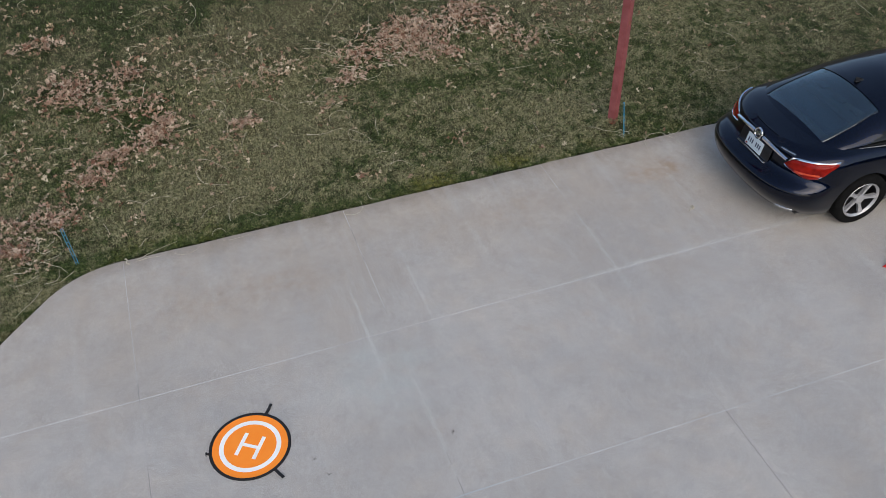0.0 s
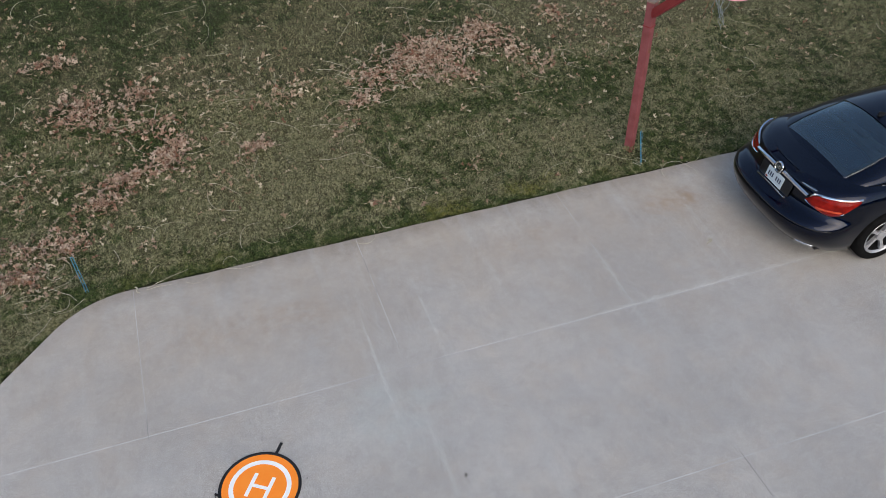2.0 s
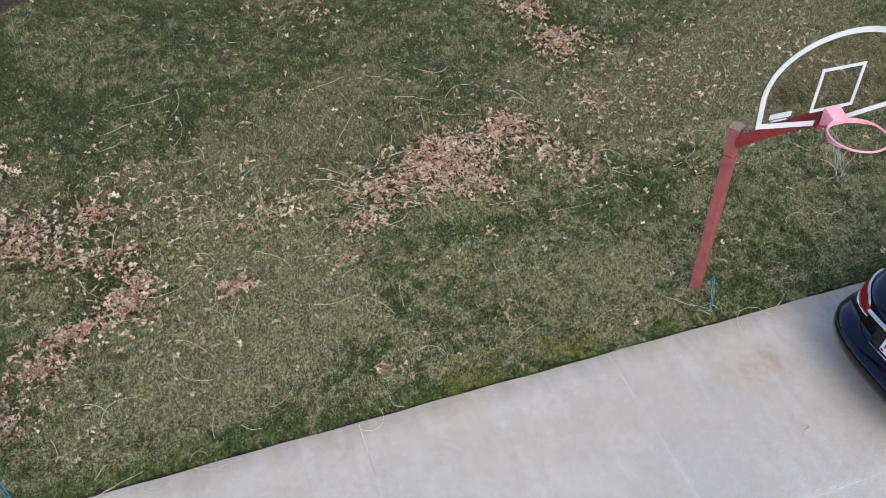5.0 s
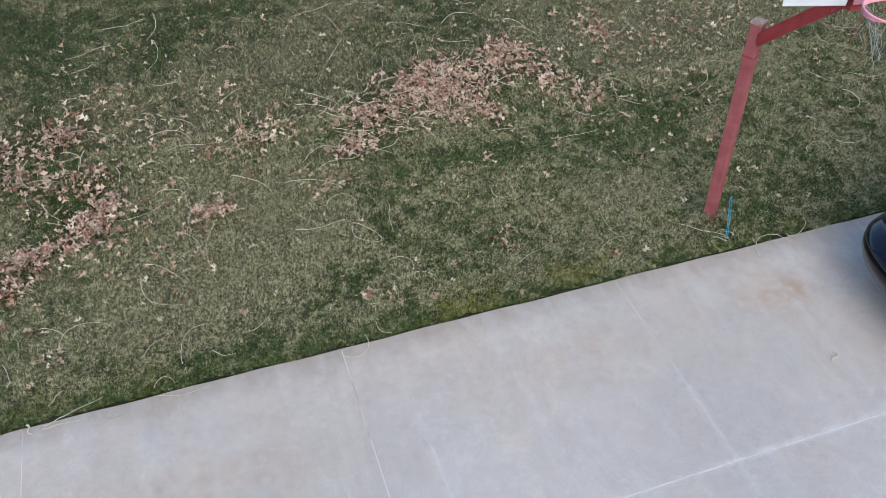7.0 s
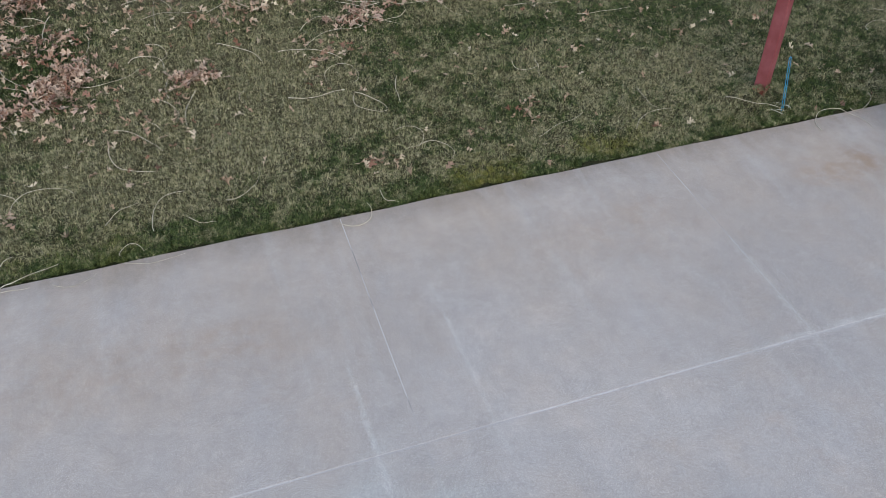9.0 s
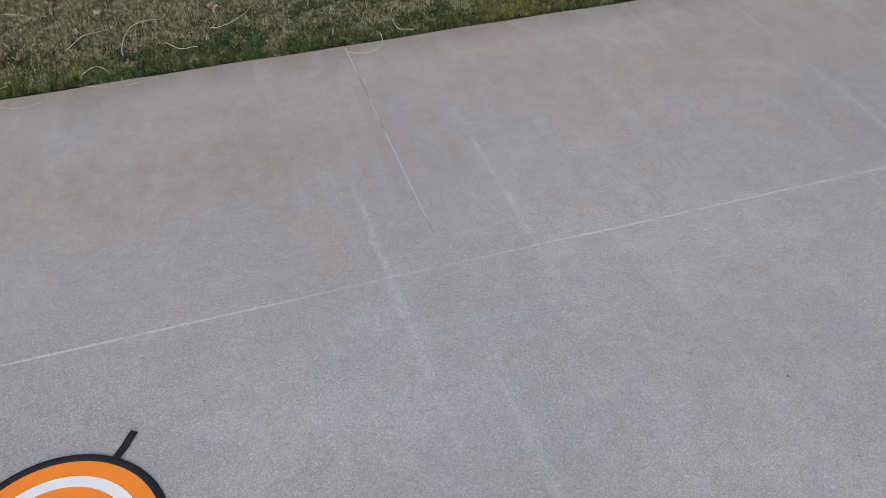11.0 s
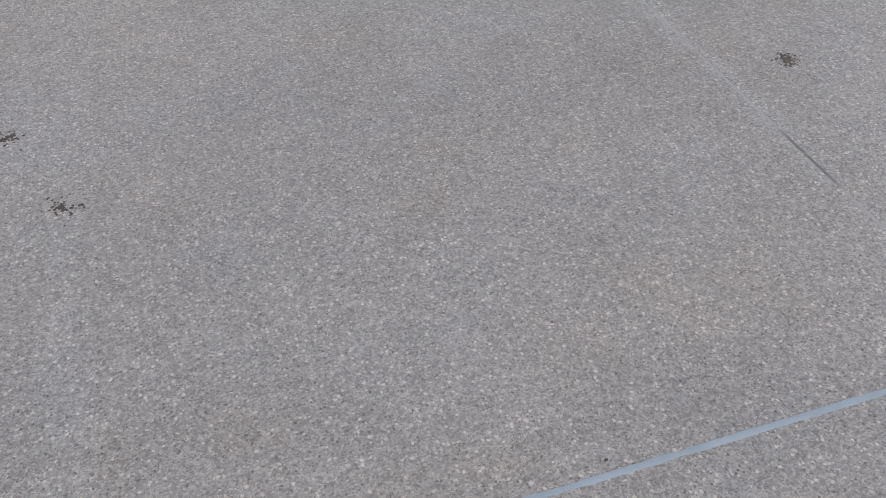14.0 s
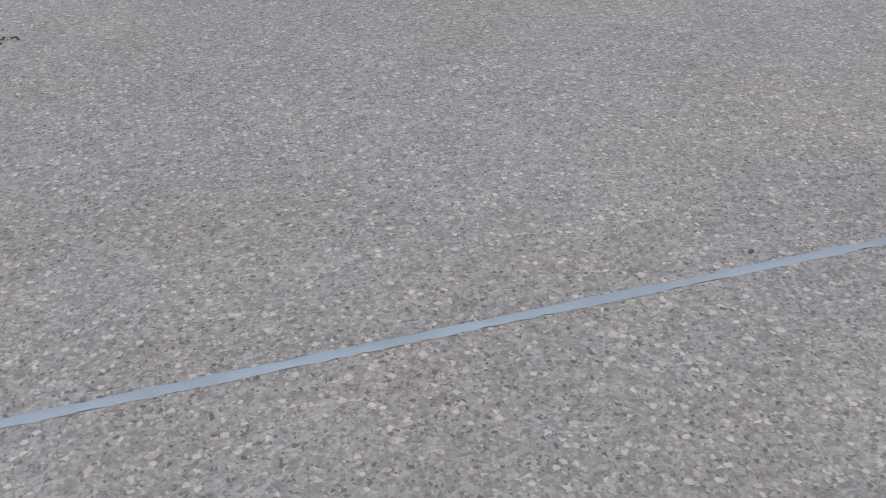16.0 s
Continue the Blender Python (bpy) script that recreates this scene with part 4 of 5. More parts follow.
def build_car():
    car = thing("car", CAR, "dark midnight-blue sedan parked on the concrete driveway", "car")
    part("body", car_body(), PAINT, car, "glossy dark blue bodywork", True)
    # cabin shell with openings for the glass; its columns follow the edges of the panes
    xs = [0.55 + 3.23 * i / 82 for i in range(83)]
    turns = [-1 + 2 * j / 64 for j in range(65)]

    def rear_edge(x):
        return curve(x, (0.66, 0.55), (1.0, 0.49), (1.37, 0.42), (2.2, 0.52), (2.8, 0.60), (3.7, 0.62))

    def column(x, t):
        at = (0.0, 0.5, 0.6875, 0.9375, 1.0)
        to = (0.0, rear_edge(x), 0.67, 0.955, 1.0)
        k = max(i for i in range(4) if at[i] <= abs(t) + 1e-9)
        return math.copysign(to[k] + (to[k + 1] - to[k]) * (abs(t) - at[k]) / (at[k + 1] - at[k]), t)

    bm = grid([[cabin_point(x, column(x, t)) for t in turns] for x in xs])

    def glazed(x, t):
        t = abs(t)
        if t < 0.5:
            return 0.66 < x < 1.37 or 2.80 < x < 3.66
        a = abs(column(x, t))
        return 0.6875 < t < 0.9375 and not 2.06 < x < 2.16 and 1.05 + 1.1 * (0.955 - a) < x < 3.28 - 0.9 * (0.955 - a)

    bm.faces.ensure_lookup_table()
    gone = []
    for i in range(len(xs) - 1):
        for j in range(len(turns) - 1):
            if glazed((xs[i] + xs[i + 1]) / 2, (turns[j] + turns[j + 1]) / 2):
                gone.append(bm.faces[i * (len(turns) - 1) + j])
    bmesh.ops.delete(bm, geom=gone, context="FACES")
    part("roof", bm, PAINT, car, "glossy dark blue roof and pillars", True)

    def pane(name, x0, x1, a0, a1, label, n=18, m=18, glass=GLASS):
        pts = [[cabin_point(x0 + (x1 - x0) * i / n, a0 + (a1 - a0) * j / m, -0.004) for j in range(m + 1)] for i in range(n + 1)]
        ob = part(name, grid(pts), glass, car, label, True)
        solid = ob.modifiers.new("thickness", "SOLIDIFY")
        solid.thickness = 0.004
        return ob

    rows = [0.64 + 0.75 * i / 20 for i in range(21)]
    rear = part("rear_window", grid([[cabin_point(x, (rear_edge(x) + 0.02) * k / 10, -0.004) for k in range(-10, 11)] for x in rows]), GLASS, car, "tinted rear window", True)
    rear.modifiers.new("thickness", "SOLIDIFY").thickness = 0.004
    # dark printed border inside the rear window
    for lo, hi in ((-1.02, -0.86), (0.86, 1.02)):
        bm = grid([[cabin_point(x, rear_edge(x) * (lo + (hi - lo) * k / 3), -0.014) for k in range(4)] for x in rows])
        part("window_border", bm, BLACKTRIM, rear, "black printed border", True)
    for lo, hi in ((0.64, 0.745), (1.345, 1.39)):
        bm = grid([[cabin_point(lo + (hi - lo) * i / 2, rear_edge(lo) * 0.87 * k / 8, -0.014) for k in range(-8, 9)] for i in range(3)])
        part("window_border", bm, BLACKTRIM, rear, "black printed border", True)
    pane("windscreen", 2.76, 3.70, -0.65, 0.65, "windscreen")
    for s in (1, -1):
        pane("rear_side_window", 1.03, 2.10, s * 0.64, s * 0.975, "dark side window", glass=SIDE_GLASS)
        pane("front_side_window", 2.12, 3.32, s * 0.64, s * 0.975, "dark side window", glass=SIDE_GLASS)
        bm = grid([[cabin_point(1.0 + 2.36 * i / 30, s * a, 0.005) for a in (0.962, 0.985)] for i in range(31)])
        part("window_trim", bm, CHROME, car, "bright chrome window trim", True)
    # cabin inside
    bm = box((0.80, -0.50, 0.93), (1.25, 0.50, 0.97), 0.01)
    part("parcel_shelf", bm, INTERIOR, car, "dark parcel shelf")
    bm = box((1.22, -0.62, 0.55), (1.42, 0.62, 1.08), 0.05, pose(0, 0, 0, 0, -4, 0))
    for y in (-0.36, 0.0, 0.36):
        add_box(bm, (1.20, y - 0.12, 1.08), (1.32, y + 0.12, 1.20), 0.04)
    part("rear_seat", bm, INTERIOR, car, "dark cloth rear seat", True)
    for y in (-0.38, 0.38):
        bm = box((2.25, y - 0.25, 0.5), (2.42, y + 0.25, 1.08), 0.06, None)
        add_box(bm, (2.27, y - 0.13, 1.10), (2.38, y + 0.13, 1.26), 0.04)
        part("front_seat", bm, INTERIOR, car, "dark cloth front seat", True)
    part("floor_pan", box((0.35, -0.80, 0.25), (4.7, 0.80, 0.29), 0.01), BLACKTRIM, car)
    for x in WHEELS_X:
        for s in (1, -1):
            r = WHEEL_R + 0.05
            prof = [(r, s * 0.93 - s * 0.03), (r, s * 0.5), (0.02, s * 0.5)]
            bm = lathe(prof, 40)
            bmesh.ops.translate(bm, verts=bm.verts, vec=(x, 0, WHEEL_R))
            gone = [f for f in bm.faces if f.calc_center_median().z < 0.24]
            bmesh.ops.delete(bm, geom=gone, context="FACES")
            part("wheel_arch", bm, BLACKTRIM, car, "black wheel arch liner", True)
            build_wheel(car, x + 0.015, s * 0.822, s)
    # tail lamps wrap round the corners, with a bright strip along the top
    for s in (1, -1):
        a, b = 0.088, 0.260
        lo = lambda u: curve(u, (0.0, 0.76), (0.2, 0.725), (0.5, 0.685), (0.72, 0.73), (0.9, 0.845), (1.0, 0.90))
        hi = lambda u: curve(u, (0.0, 0.765), (0.12, 0.87), (0.25, 0.895), (1.0, 0.925))
        lamp = part("tail_lamp", flank_strip(a, b, lo, hi, 0.016, 28, 6, s), LENS, car, "red wrap-around tail lamp", True)
        part("lamp_strip", flank_strip(a + 0.012, b + 0.004, lambda u: hi(0.06 + 0.94 * u), lambda u: hi(0.06 + 0.94 * u) + 0.040 - 0.015 * u, 0.022, 28, 3, s), CHROME, lamp, "chrome strip", True)
        part("lamp_glow", flank_strip(a + 0.035, b - 0.05, lambda u: 0.70 + 0.03 * u, lambda u: 0.755 + 0.03 * u, 0.021, 20, 3, s), LENS_DEEP, lamp, "amber-red lens band", True)
        part("lamp_edge", flank_strip(a, b - 0.045, lambda u: lo(u * 0.765) - 0.022, lambda u: lo(u * 0.765), 0.018, 24, 2, s), CHROME, lamp, "bright lower rim", True)
    # boot trim, badge, plate
    bm = bmesh.new()
    for s in (1, -1):
        pts = []
        for i in range(15):
            y = 0.055 + 0.43 * i / 14
            f = 0.90 - 0.06 * (i / 14) ** 2
            t = 0.0
            for _ in range(30):
                t += 0.005
                if side_point(t, f)[1] > y:
                    break
            p = side_point(t, f)
            thick = 0.028 - 0.010 * i / 14
            pts.append([(p[0] - 0.012, s * p[1], p[2] - thick), (p[0] - 0.030, s * p[1], p[2] - thick * 0.4), (p[0] - 0.030, s * p[1], p[2] + thick * 0.5), (p[0] - 0.006, s * p[1], p[2] + thick)])
        g = grid(pts)
        me = bpy.data.meshes.new("trim_half")
        g.to_mesh(me)
        g.free()
        bm.from_mesh(me)
        bpy.data.meshes.remove(me)
    part("boot_trim", bm, CHROME, car, "chrome bar across the boot", True)
    # small unreadable model lettering beside the lamp
    bm = bmesh.new()
    for k in range(8):
        t = 0.0
        while side_point(t, 0.955)[1] < 0.37 + 0.024 * k:
            t += 0.001
        p = side_point(t, 0.955)
        add_box(bm, (p[0] - 0.012, -p[1] - 0.008, p[2] - 0.007), (p[0] + 0.004, -p[1] + 0.008, p[2] + 0.007), 0.0)
    part("lettering", bm, CHROME, car, "row of small bright bars")
    zb = side_point(0.0, 0.93)[2]
    xb = rear_x(0.93) - 0.03
    ring = tube([(0, 0.060 * math.cos(k), 0.060 * math.sin(k)) for k in (2 * math.pi * i / 32 for i in range(32))], 0.012, 8, True)
    bmesh.ops.transform(ring, matrix=pose(xb, 0, zb, 0, 14, 0), verts=ring.verts)
    badge = part("badge", ring, CHROME, car, "round chrome badge", True)
    bm = bmesh.new()
    for y, z in ((-0.024, 0.008), (0.0, 0.0), (0.024, -0.008)):
        add_box(bm, (-0.006, y - 0.009, z - 0.026), (0.004, y + 0.009, z + 0.026), 0.003, pose(xb, 0, zb, 0, 14, 0))
    part("badge_emblem", bm, CHROME, badge, "three small bright shields")
    disc = lathe([(0.0, -0.002), (0.055, -0.002), (0.055, 0.004), (0.0, 0.004)], 28)
    bmesh.ops.transform(disc, matrix=pose(xb, 0, zb, 0, 14, 0) @ Matrix.Rotation(math.pi / 2, 4, "Z"), verts=disc.verts)
    part("badge_field", disc, BLACKTRIM, badge)
    lean = pose(rear_x(0.735) - 0.018, 0, side_point(0, 0.735)[2], 0, 12, 0)
    bm = box((0.0, -0.29, -0.085), (0.02, 0.29, 0.085), 0.012, lean)
    part("plate_recess", bm, BLACKTRIM, car, "black plate recess", True)
    bm = box((-0.010, -0.153, -0.076), (0.0, 0.153, 0.076), 0.004, lean)
    plate = part("licence_plate", bm, PLATE, car, "white licence plate")
    for k in range(7):
        if k != 3:
            y = 0.108 - 0.036 * k
            part("plate_bar", box((-0.0125, y - 0.009, -0.026), (-0.009, y + 0.009, 0.030), 0.0, lean), PLATE_INK, plate, "dark bar")
    bm = box((-0.0125, 0.105, -0.066), (-0.009, 0.140, -0.048), 0.0, lean)
    part("plate_sticker", bm, LENS, plate, "small red sticker")
    bm = box((-0.03, -0.27, -0.105), (0.01, 0.27, -0.090), 0.006, lean)
    part("plate_sill", bm, CHROME, car, "thin bright sill below the plate", True)
    for s in (1, -1):
        pts = []
        for i in range(13):
            t = 0.13 + 0.06 * i / 12
            p = Vector(side_point(t, 0.10))
            pts.append([(p.x - 0.004, s * p.y, p.z - 0.018), (p.x - 0.016, s * (p.y + 0.004), p.z - 0.004), (p.x - 0.016, s * (p.y + 0.004), p.z + 0.014), (p.x - 0.002, s * p.y, p.z + 0.026)])
        part("exhaust_trim", grid(pts), CHROME, car, "bright exhaust outlet trim", True)
    bm = flank_strip(0.0, 0.24, lambda u: 0.475, lambda u: 0.49, 0.006, 30, 2, 1)
    part("bumper_crease", bm, BLACKTRIM, car, "", True)
    bm = flank_strip(0.0, 0.24, lambda u: 0.475, lambda u: 0.49, 0.006, 30, 2, -1)
    part("bumper_crease", bm, BLACKTRIM, car, "", True)
    # aerial fin on the roof
    p = cabin_point(1.47, 0.0)
    bm = bmesh.new()
    add_box(bm, (-0.06, -0.022, -0.004), (0.07, 0.022, 0.012), 0.006, Matrix.Translation(p))
    vs = [bm.verts.new(p + Vector(c)) for c in ((-0.055, -0.008, 0.01), (-0.055, 0.008, 0.01), (0.065, 0.003, 0.01), (0.065, -0.003, 0.01), (-0.062, -0.003, 0.058), (-0.062, 0.003, 0.058), (-0.03, 0.0, 0.056))]
    for f in ((0, 1, 5, 4), (1, 2, 6, 5), (3, 0, 4, 6), (4, 5, 6), (2, 3, 6)):
        bm.faces.new([vs[i] for i in f])
    part("aerial", bm, BLACKTRIM, car, "black roof aerial")
    for s in (1, -1):
        for x in (1.62, 2.75):
            q = side_point(flank_at(x, 0.86), 0.86)
            bm = box((x - 0.11, s * (q[1] + 0.008) - 0.014, q[2] - 0.016), (x + 0.11, s * (q[1] + 0.008) + 0.014, q[2] + 0.016), 0.01)
            part("door_handle", bm, CHROME, car, "chrome door handle", True)
        q = cabin_point(3.05, s * 0.99)
        bm = box((q.x - 0.07, q.y + s * 0.03 - 0.0, q.z + 0.03), (q.x + 0.10, q.y + s * 0.22, q.z + 0.17), 0.035) if s > 0 else box((q.x - 0.07, q.y - 0.22, q.z + 0.03), (q.x + 0.10, q.y - 0.03, q.z + 0.17), 0.035)
        add_box(bm, (q.x - 0.03, min(q.y - 0.05, q.y + s * 0.06), q.z), (q.x + 0.05, max(q.y + 0.05, q.y + s * 0.06), q.z + 0.06), 0.01)
        part("door_mirror", bm, PAINT, car, "body-coloured door mirror", True)
        part("headlamp", flank_strip(0.80, 0.92, lambda u: 0.72, lambda u: 0.90 - 0.05 * u, 0.012, 16, 4, s), ALLOY, car, "clear headlamp", True)
    bm = bmesh.new()
    for k in range(9):
        y = -0.36 + 0.09 * k
        add_box(bm, (CAR_LEN - 0.035, y - 0.012, 0.42), (CAR_LEN + 0.012, y + 0.012, 0.64), 0.006)
    part("grille", bm, CHROME, car, "upright chrome grille bars")
    return car


build_car()


# ---- basketball hoop ----
def build_hoop():
    hoop = thing("basketball_hoop", pose(5.455, 8.466, 0), "faded red basketball hoop with clear fan backboard", "basketball hoop")
    turn = pose(0, 0, 0, 0, 0, 31)
    part("post", box((-0.053, -0.053, -0.15), (0.053, 0.053, 2.235), 0.008, turn), RED, hoop, "square steel post in faded red paint")
    bm = box((-0.058, -0.058, 2.232), (0.058, 0.058, 2.256), 0.005, turn)
    part("post_cap", bm, CAP, hoop, "weathered tan post cap")
    bm = box((-0.059, -0.059, 1.915), (0.059, 0.059, 1.93), 0.003, turn)
    # deeper red puts the shading of the post's foot into the colour
    part("foot_shade_band", box((-0.0555, -0.0555, -0.10), (0.0555, 0.0555, 0.115), 0.004, turn), RED_DARK, hoop, "darker red band at the foot, shade put into its colour")
    part("weld_band", bm, RED_DARK, hoop)
    part("rust_patch", box((-0.010, -0.0575, 1.560), (0.020, -0.0525, 1.610), 0.002, turn), RUST, hoop, "dark rusty hole")
    # arm from the post up to the back of the board
    a, b = Vector((0.01, -0.03, 2.085)), Vector((0.19, -0.745, 2.785))
    way = (b - a).normalized()
    side = way.cross(Vector((0, 0, 1))).normalized()
    up = side.cross(way)
    bm = bmesh.new()
    rings = []
    for p, h, w in ((a, 0.053, 0.045), (a.lerp(b, 0.5), 0.053, 0.045), (b, 0.056, 0.045)):
        rings.append([bm.verts.new(p + side * w * i + up * h * j) for i, j in ((-1, -1), (1, -1), (1, 1), (-1, 1))])
    for one, two in zip(rings, rings[1:]):
        for k in range(4):
            bm.faces.new((one[k], one[(k + 1) % 4], two[(k + 1) % 4], two[k]))
    bm.faces.new(rings[0])
    bm.faces.new(rings[-1])
    bmesh.ops.bevel(bm, geom=bm.edges[:], offset=0.005, segments=2, affect="EDGES")
    part("arm", bm, RED_DARK, hoop, "sloping red steel arm")
    cx, fy = 0.186, -0.835
    bm = box((cx - 0.06, fy + 0.016, 2.70), (cx + 0.06, fy + 0.09, 2.87), 0.008)
    part("board_bracket", bm, RED_DARK, hoop, "dark red mounting bracket")
    # fan-shaped board: bottom corners, upright sides, round top
    outline = [(-0.715, 2.855), (0.0, 2.748), (0.705, 2.838), (0.720, 3.13)]
    for i in range(1, 24):
        k = math.pi * i / 24
        outline.append(((0.720 if math.cos(k) > 0 else 0.735) * math.cos(k), 3.13 + 0.022 * (1 - math.cos(k)) / 2 + 0.515 * math.sin(k) ** 0.9))
    outline.append((-0.738, 3.152))
    upright = pose(cx, fy, 0, 90, 0, 0)
    bm = extruded(outline, -0.005, 0.005)
    bmesh.ops.transform(bm, matrix=upright, verts=bm.verts)
    board = part("backboard", bm, ACRYLIC, hoop, "clear acrylic fan-shaped backboard, brown reflection put into its tint")

    def band(points, width, z0, z1, closed=True):
        bm = bmesh.new()
        n = len(points)
        rows = []
        mid = Vector((0, 3.15))
        for i, p in enumerate(points):
            p = Vector(p)
            q, r = Vector(points[i - 1 if closed or i else i]), Vector(points[(i + 1) % n if closed or i < n - 1 else i])
            d1 = (p - q).normalized() if (p - q).length else (r - p).normalized()
            d2 = (r - p).normalized() if (r - p).length else d1
            n1, n2 = Vector((-d1.y, d1.x)), Vector((-d2.y, d2.x))
            inn = (n1 + n2) / max(0.4, 1 + n1.dot(n2)) * width
            if inn.dot(mid - p) < 0:
                inn.negate()
            rows.append([bm.verts.new((p.x, p.y, z0)), bm.verts.new((p.x, p.y, z1)), bm.verts.new((p.x + inn.x, p.y + inn.y, z1)), bm.verts.new((p.x + inn.x, p.y + inn.y, z0))])
        for i in range(n if closed else n - 1):
            one, two = rows[i], rows[(i + 1) % n]
            for k in range(4):
                bm.faces.new((one[k], one[(k + 1) % 4], two[(k + 1) % 4], two[k]))
        if not closed:
            bm.faces.new(rows[0])
            bm.faces.new(rows[-1])
        bmesh.ops.transform(bm, matrix=upright, verts=bm.verts)
        return bm

    frame_line = [(-0.14, 2.773)] + [outline[0]] + outline[:3:-1] + [outline[3], outline[2], (0.14, 2.770)]
    frame_line = [(x * 0.992, z + (0.004 if z < 3 else -0.004)) for x, z in frame_line]
    part("border", band(frame_line, 0.048, 0.003, 0.0085, False), WHITE, board, "white painted border band")
    bm = bmesh.new()
    for x0, x1, z0, z1 in ((-0.215, 0.203, 2.914, 2.942), (-0.215, 0.203, 3.294, 3.322), (-0.215, -0.187, 2.942, 3.294), (0.175, 0.203, 2.942, 3.294)):
        add_box(bm, (x0, z0, 0.003), (x1, z1, 0.0085), 0.0, upright)
    part("target_square", bm, WHITE, board, "white painted target square")
    bm = bmesh.new()
    rng = random.Random(4)
    x = -0.60
    while x < -0.40:
        w = rng.uniform(0.018, 0.03)
        add_box(bm, (x, 2.925, 0.003), (x + w * 0.8, 2.975, 0.0085), 0.0, upright)
        x += w
    add_box(bm, (-0.575, 2.900, 0.003), (-0.43, 2.912, 0.0085), 0.0, upright)
    part("maker_mark", bm, WHITE, board, "small white block of unreadable lettering")
    # rim
    rz, ry, rr = 2.885, fy - 0.365, 0.236
    circle = [(cx + rr * math.cos(k), ry + rr * math.sin(k), rz) for k in (2 * math.pi * i / 56 for i in range(56))]
    rim = part("rim", tube(circle, 0.0095, 10, True), PINK, hoop, "bleached pink steel rim", True)
    bm = bmesh.new()
    rows = []
    for i in range(25):
        k = radians(20 + 190 * i / 24)
        c = Vector((math.cos(k), math.sin(k), 0))
        o = Vector((cx, ry, 0))
        deep = 0.042 * math.sin(math.pi * i / 24) ** 0.6 + 0.004
        rows.append([bm.verts.new(o + c * (rr + q) + Vector((0, 0, rz - h))) for q, h in ((-0.003, 0.0), (0.004, 0.0), (0.004, deep), (-0.003, deep))])
    for one, two in zip(rows, rows[1:]):
        for k in range(4):
            bm.faces.new((one[k], one[(k + 1) % 4], two[(k + 1) % 4], two[k]))
    bm.faces.new(rows[0])
    bm.faces.new(rows[-1])
    part("rim_brace", bm, PINK, rim, "curved steel brace under the rim", True)
    bm = bmesh.new()
    a, b = fy - 0.004, ry + rr - 0.02
    corners = []
    for y, w, z0, z1 in ((a, 0.075, rz - 0.11, rz + 0.055), (a - 0.02, 0.075, rz - 0.11, rz + 0.055), (b, 0.065, rz - 0.035, rz + 0.012)):
        corners.append([bm.verts.new((cx + s * w, y, z)) for s, z in ((-1, z0), (1, z0), (1, z1), (-1, z1))])
    for one, two in zip(corners, corners[1:]):
        for k in range(4):
            bm.faces.new((one[k], one[(k + 1) % 4], two[(k + 1) % 4], two[k]))
    bm.faces.new(corners[0])
    bm.faces.new(corners[-1])
    bmesh.ops.bevel(bm, geom=bm.edges[:], offset=0.005, segments=2, affect="EDGES")
    part("rim_bracket", bm, PINK, rim, "bleached pink bracket")
    for s in (-1, 1):
        for z in (rz - 0.07, rz + 0.035):
            bm = box((cx + s * 0.045 - 0.011, a - 0.032, z - 0.011), (cx + s * 0.045 + 0.011, a - 0.018, z + 0.011), 0.004)
            part("bolt", bm, RUST, rim, "rusty bolt")
    # torn remains of the net
    bm = bmesh.new()
    rng = random.Random(9)
    for i in range(9):
        k = radians(95 + 17 * i)
        p = Vector((cx + rr * math.cos(k), ry + rr * math.sin(k), rz - 0.012))
        path = [p]
        inward = Vector((cx, ry, 0)) - Vector((p.x, p.y, 0))
        n = rng.randint(5, 9)
        for j in range(n):
            way = inward * rng.uniform(0.02, 0.16) + Vector((rng.uniform(-0.03, 0.03), rng.uniform(-0.03, 0.03), -rng.uniform(0.03, 0.065)))
            path.append(path[-1] + way)
        add_tube(bm, path, 0.0023, 5)
    cord = bmesh.new()
    for k, reach in ((radians(150), 0.30), (radians(190), 0.38), (radians(158), 0.22)):
        p = Vector((cx + rr * math.cos(k), ry + rr * math.sin(k), rz - 0.012))
        path = [p + Vector((0.02 * math.sin(3 * i + k), 0.018 * math.cos(2 * i), -reach * i / 7)) for i in range(8)]
        add_tube(cord, path, 0.0026, 5)
    part("stained_cord", cord, RUST, rim, "rust-stained hanging net cord")
    part("torn_net", bm, NET, rim, "torn grey net strands hanging")
    return hoop


build_hoop()


# ---- landing pad ----
def ring_plate(r0, r1, z0, z1, steps=72):
    return lathe([(r0, z0), (r1, z0), (r1, z1), (r0, z1), (r0, z0)], steps, "z")


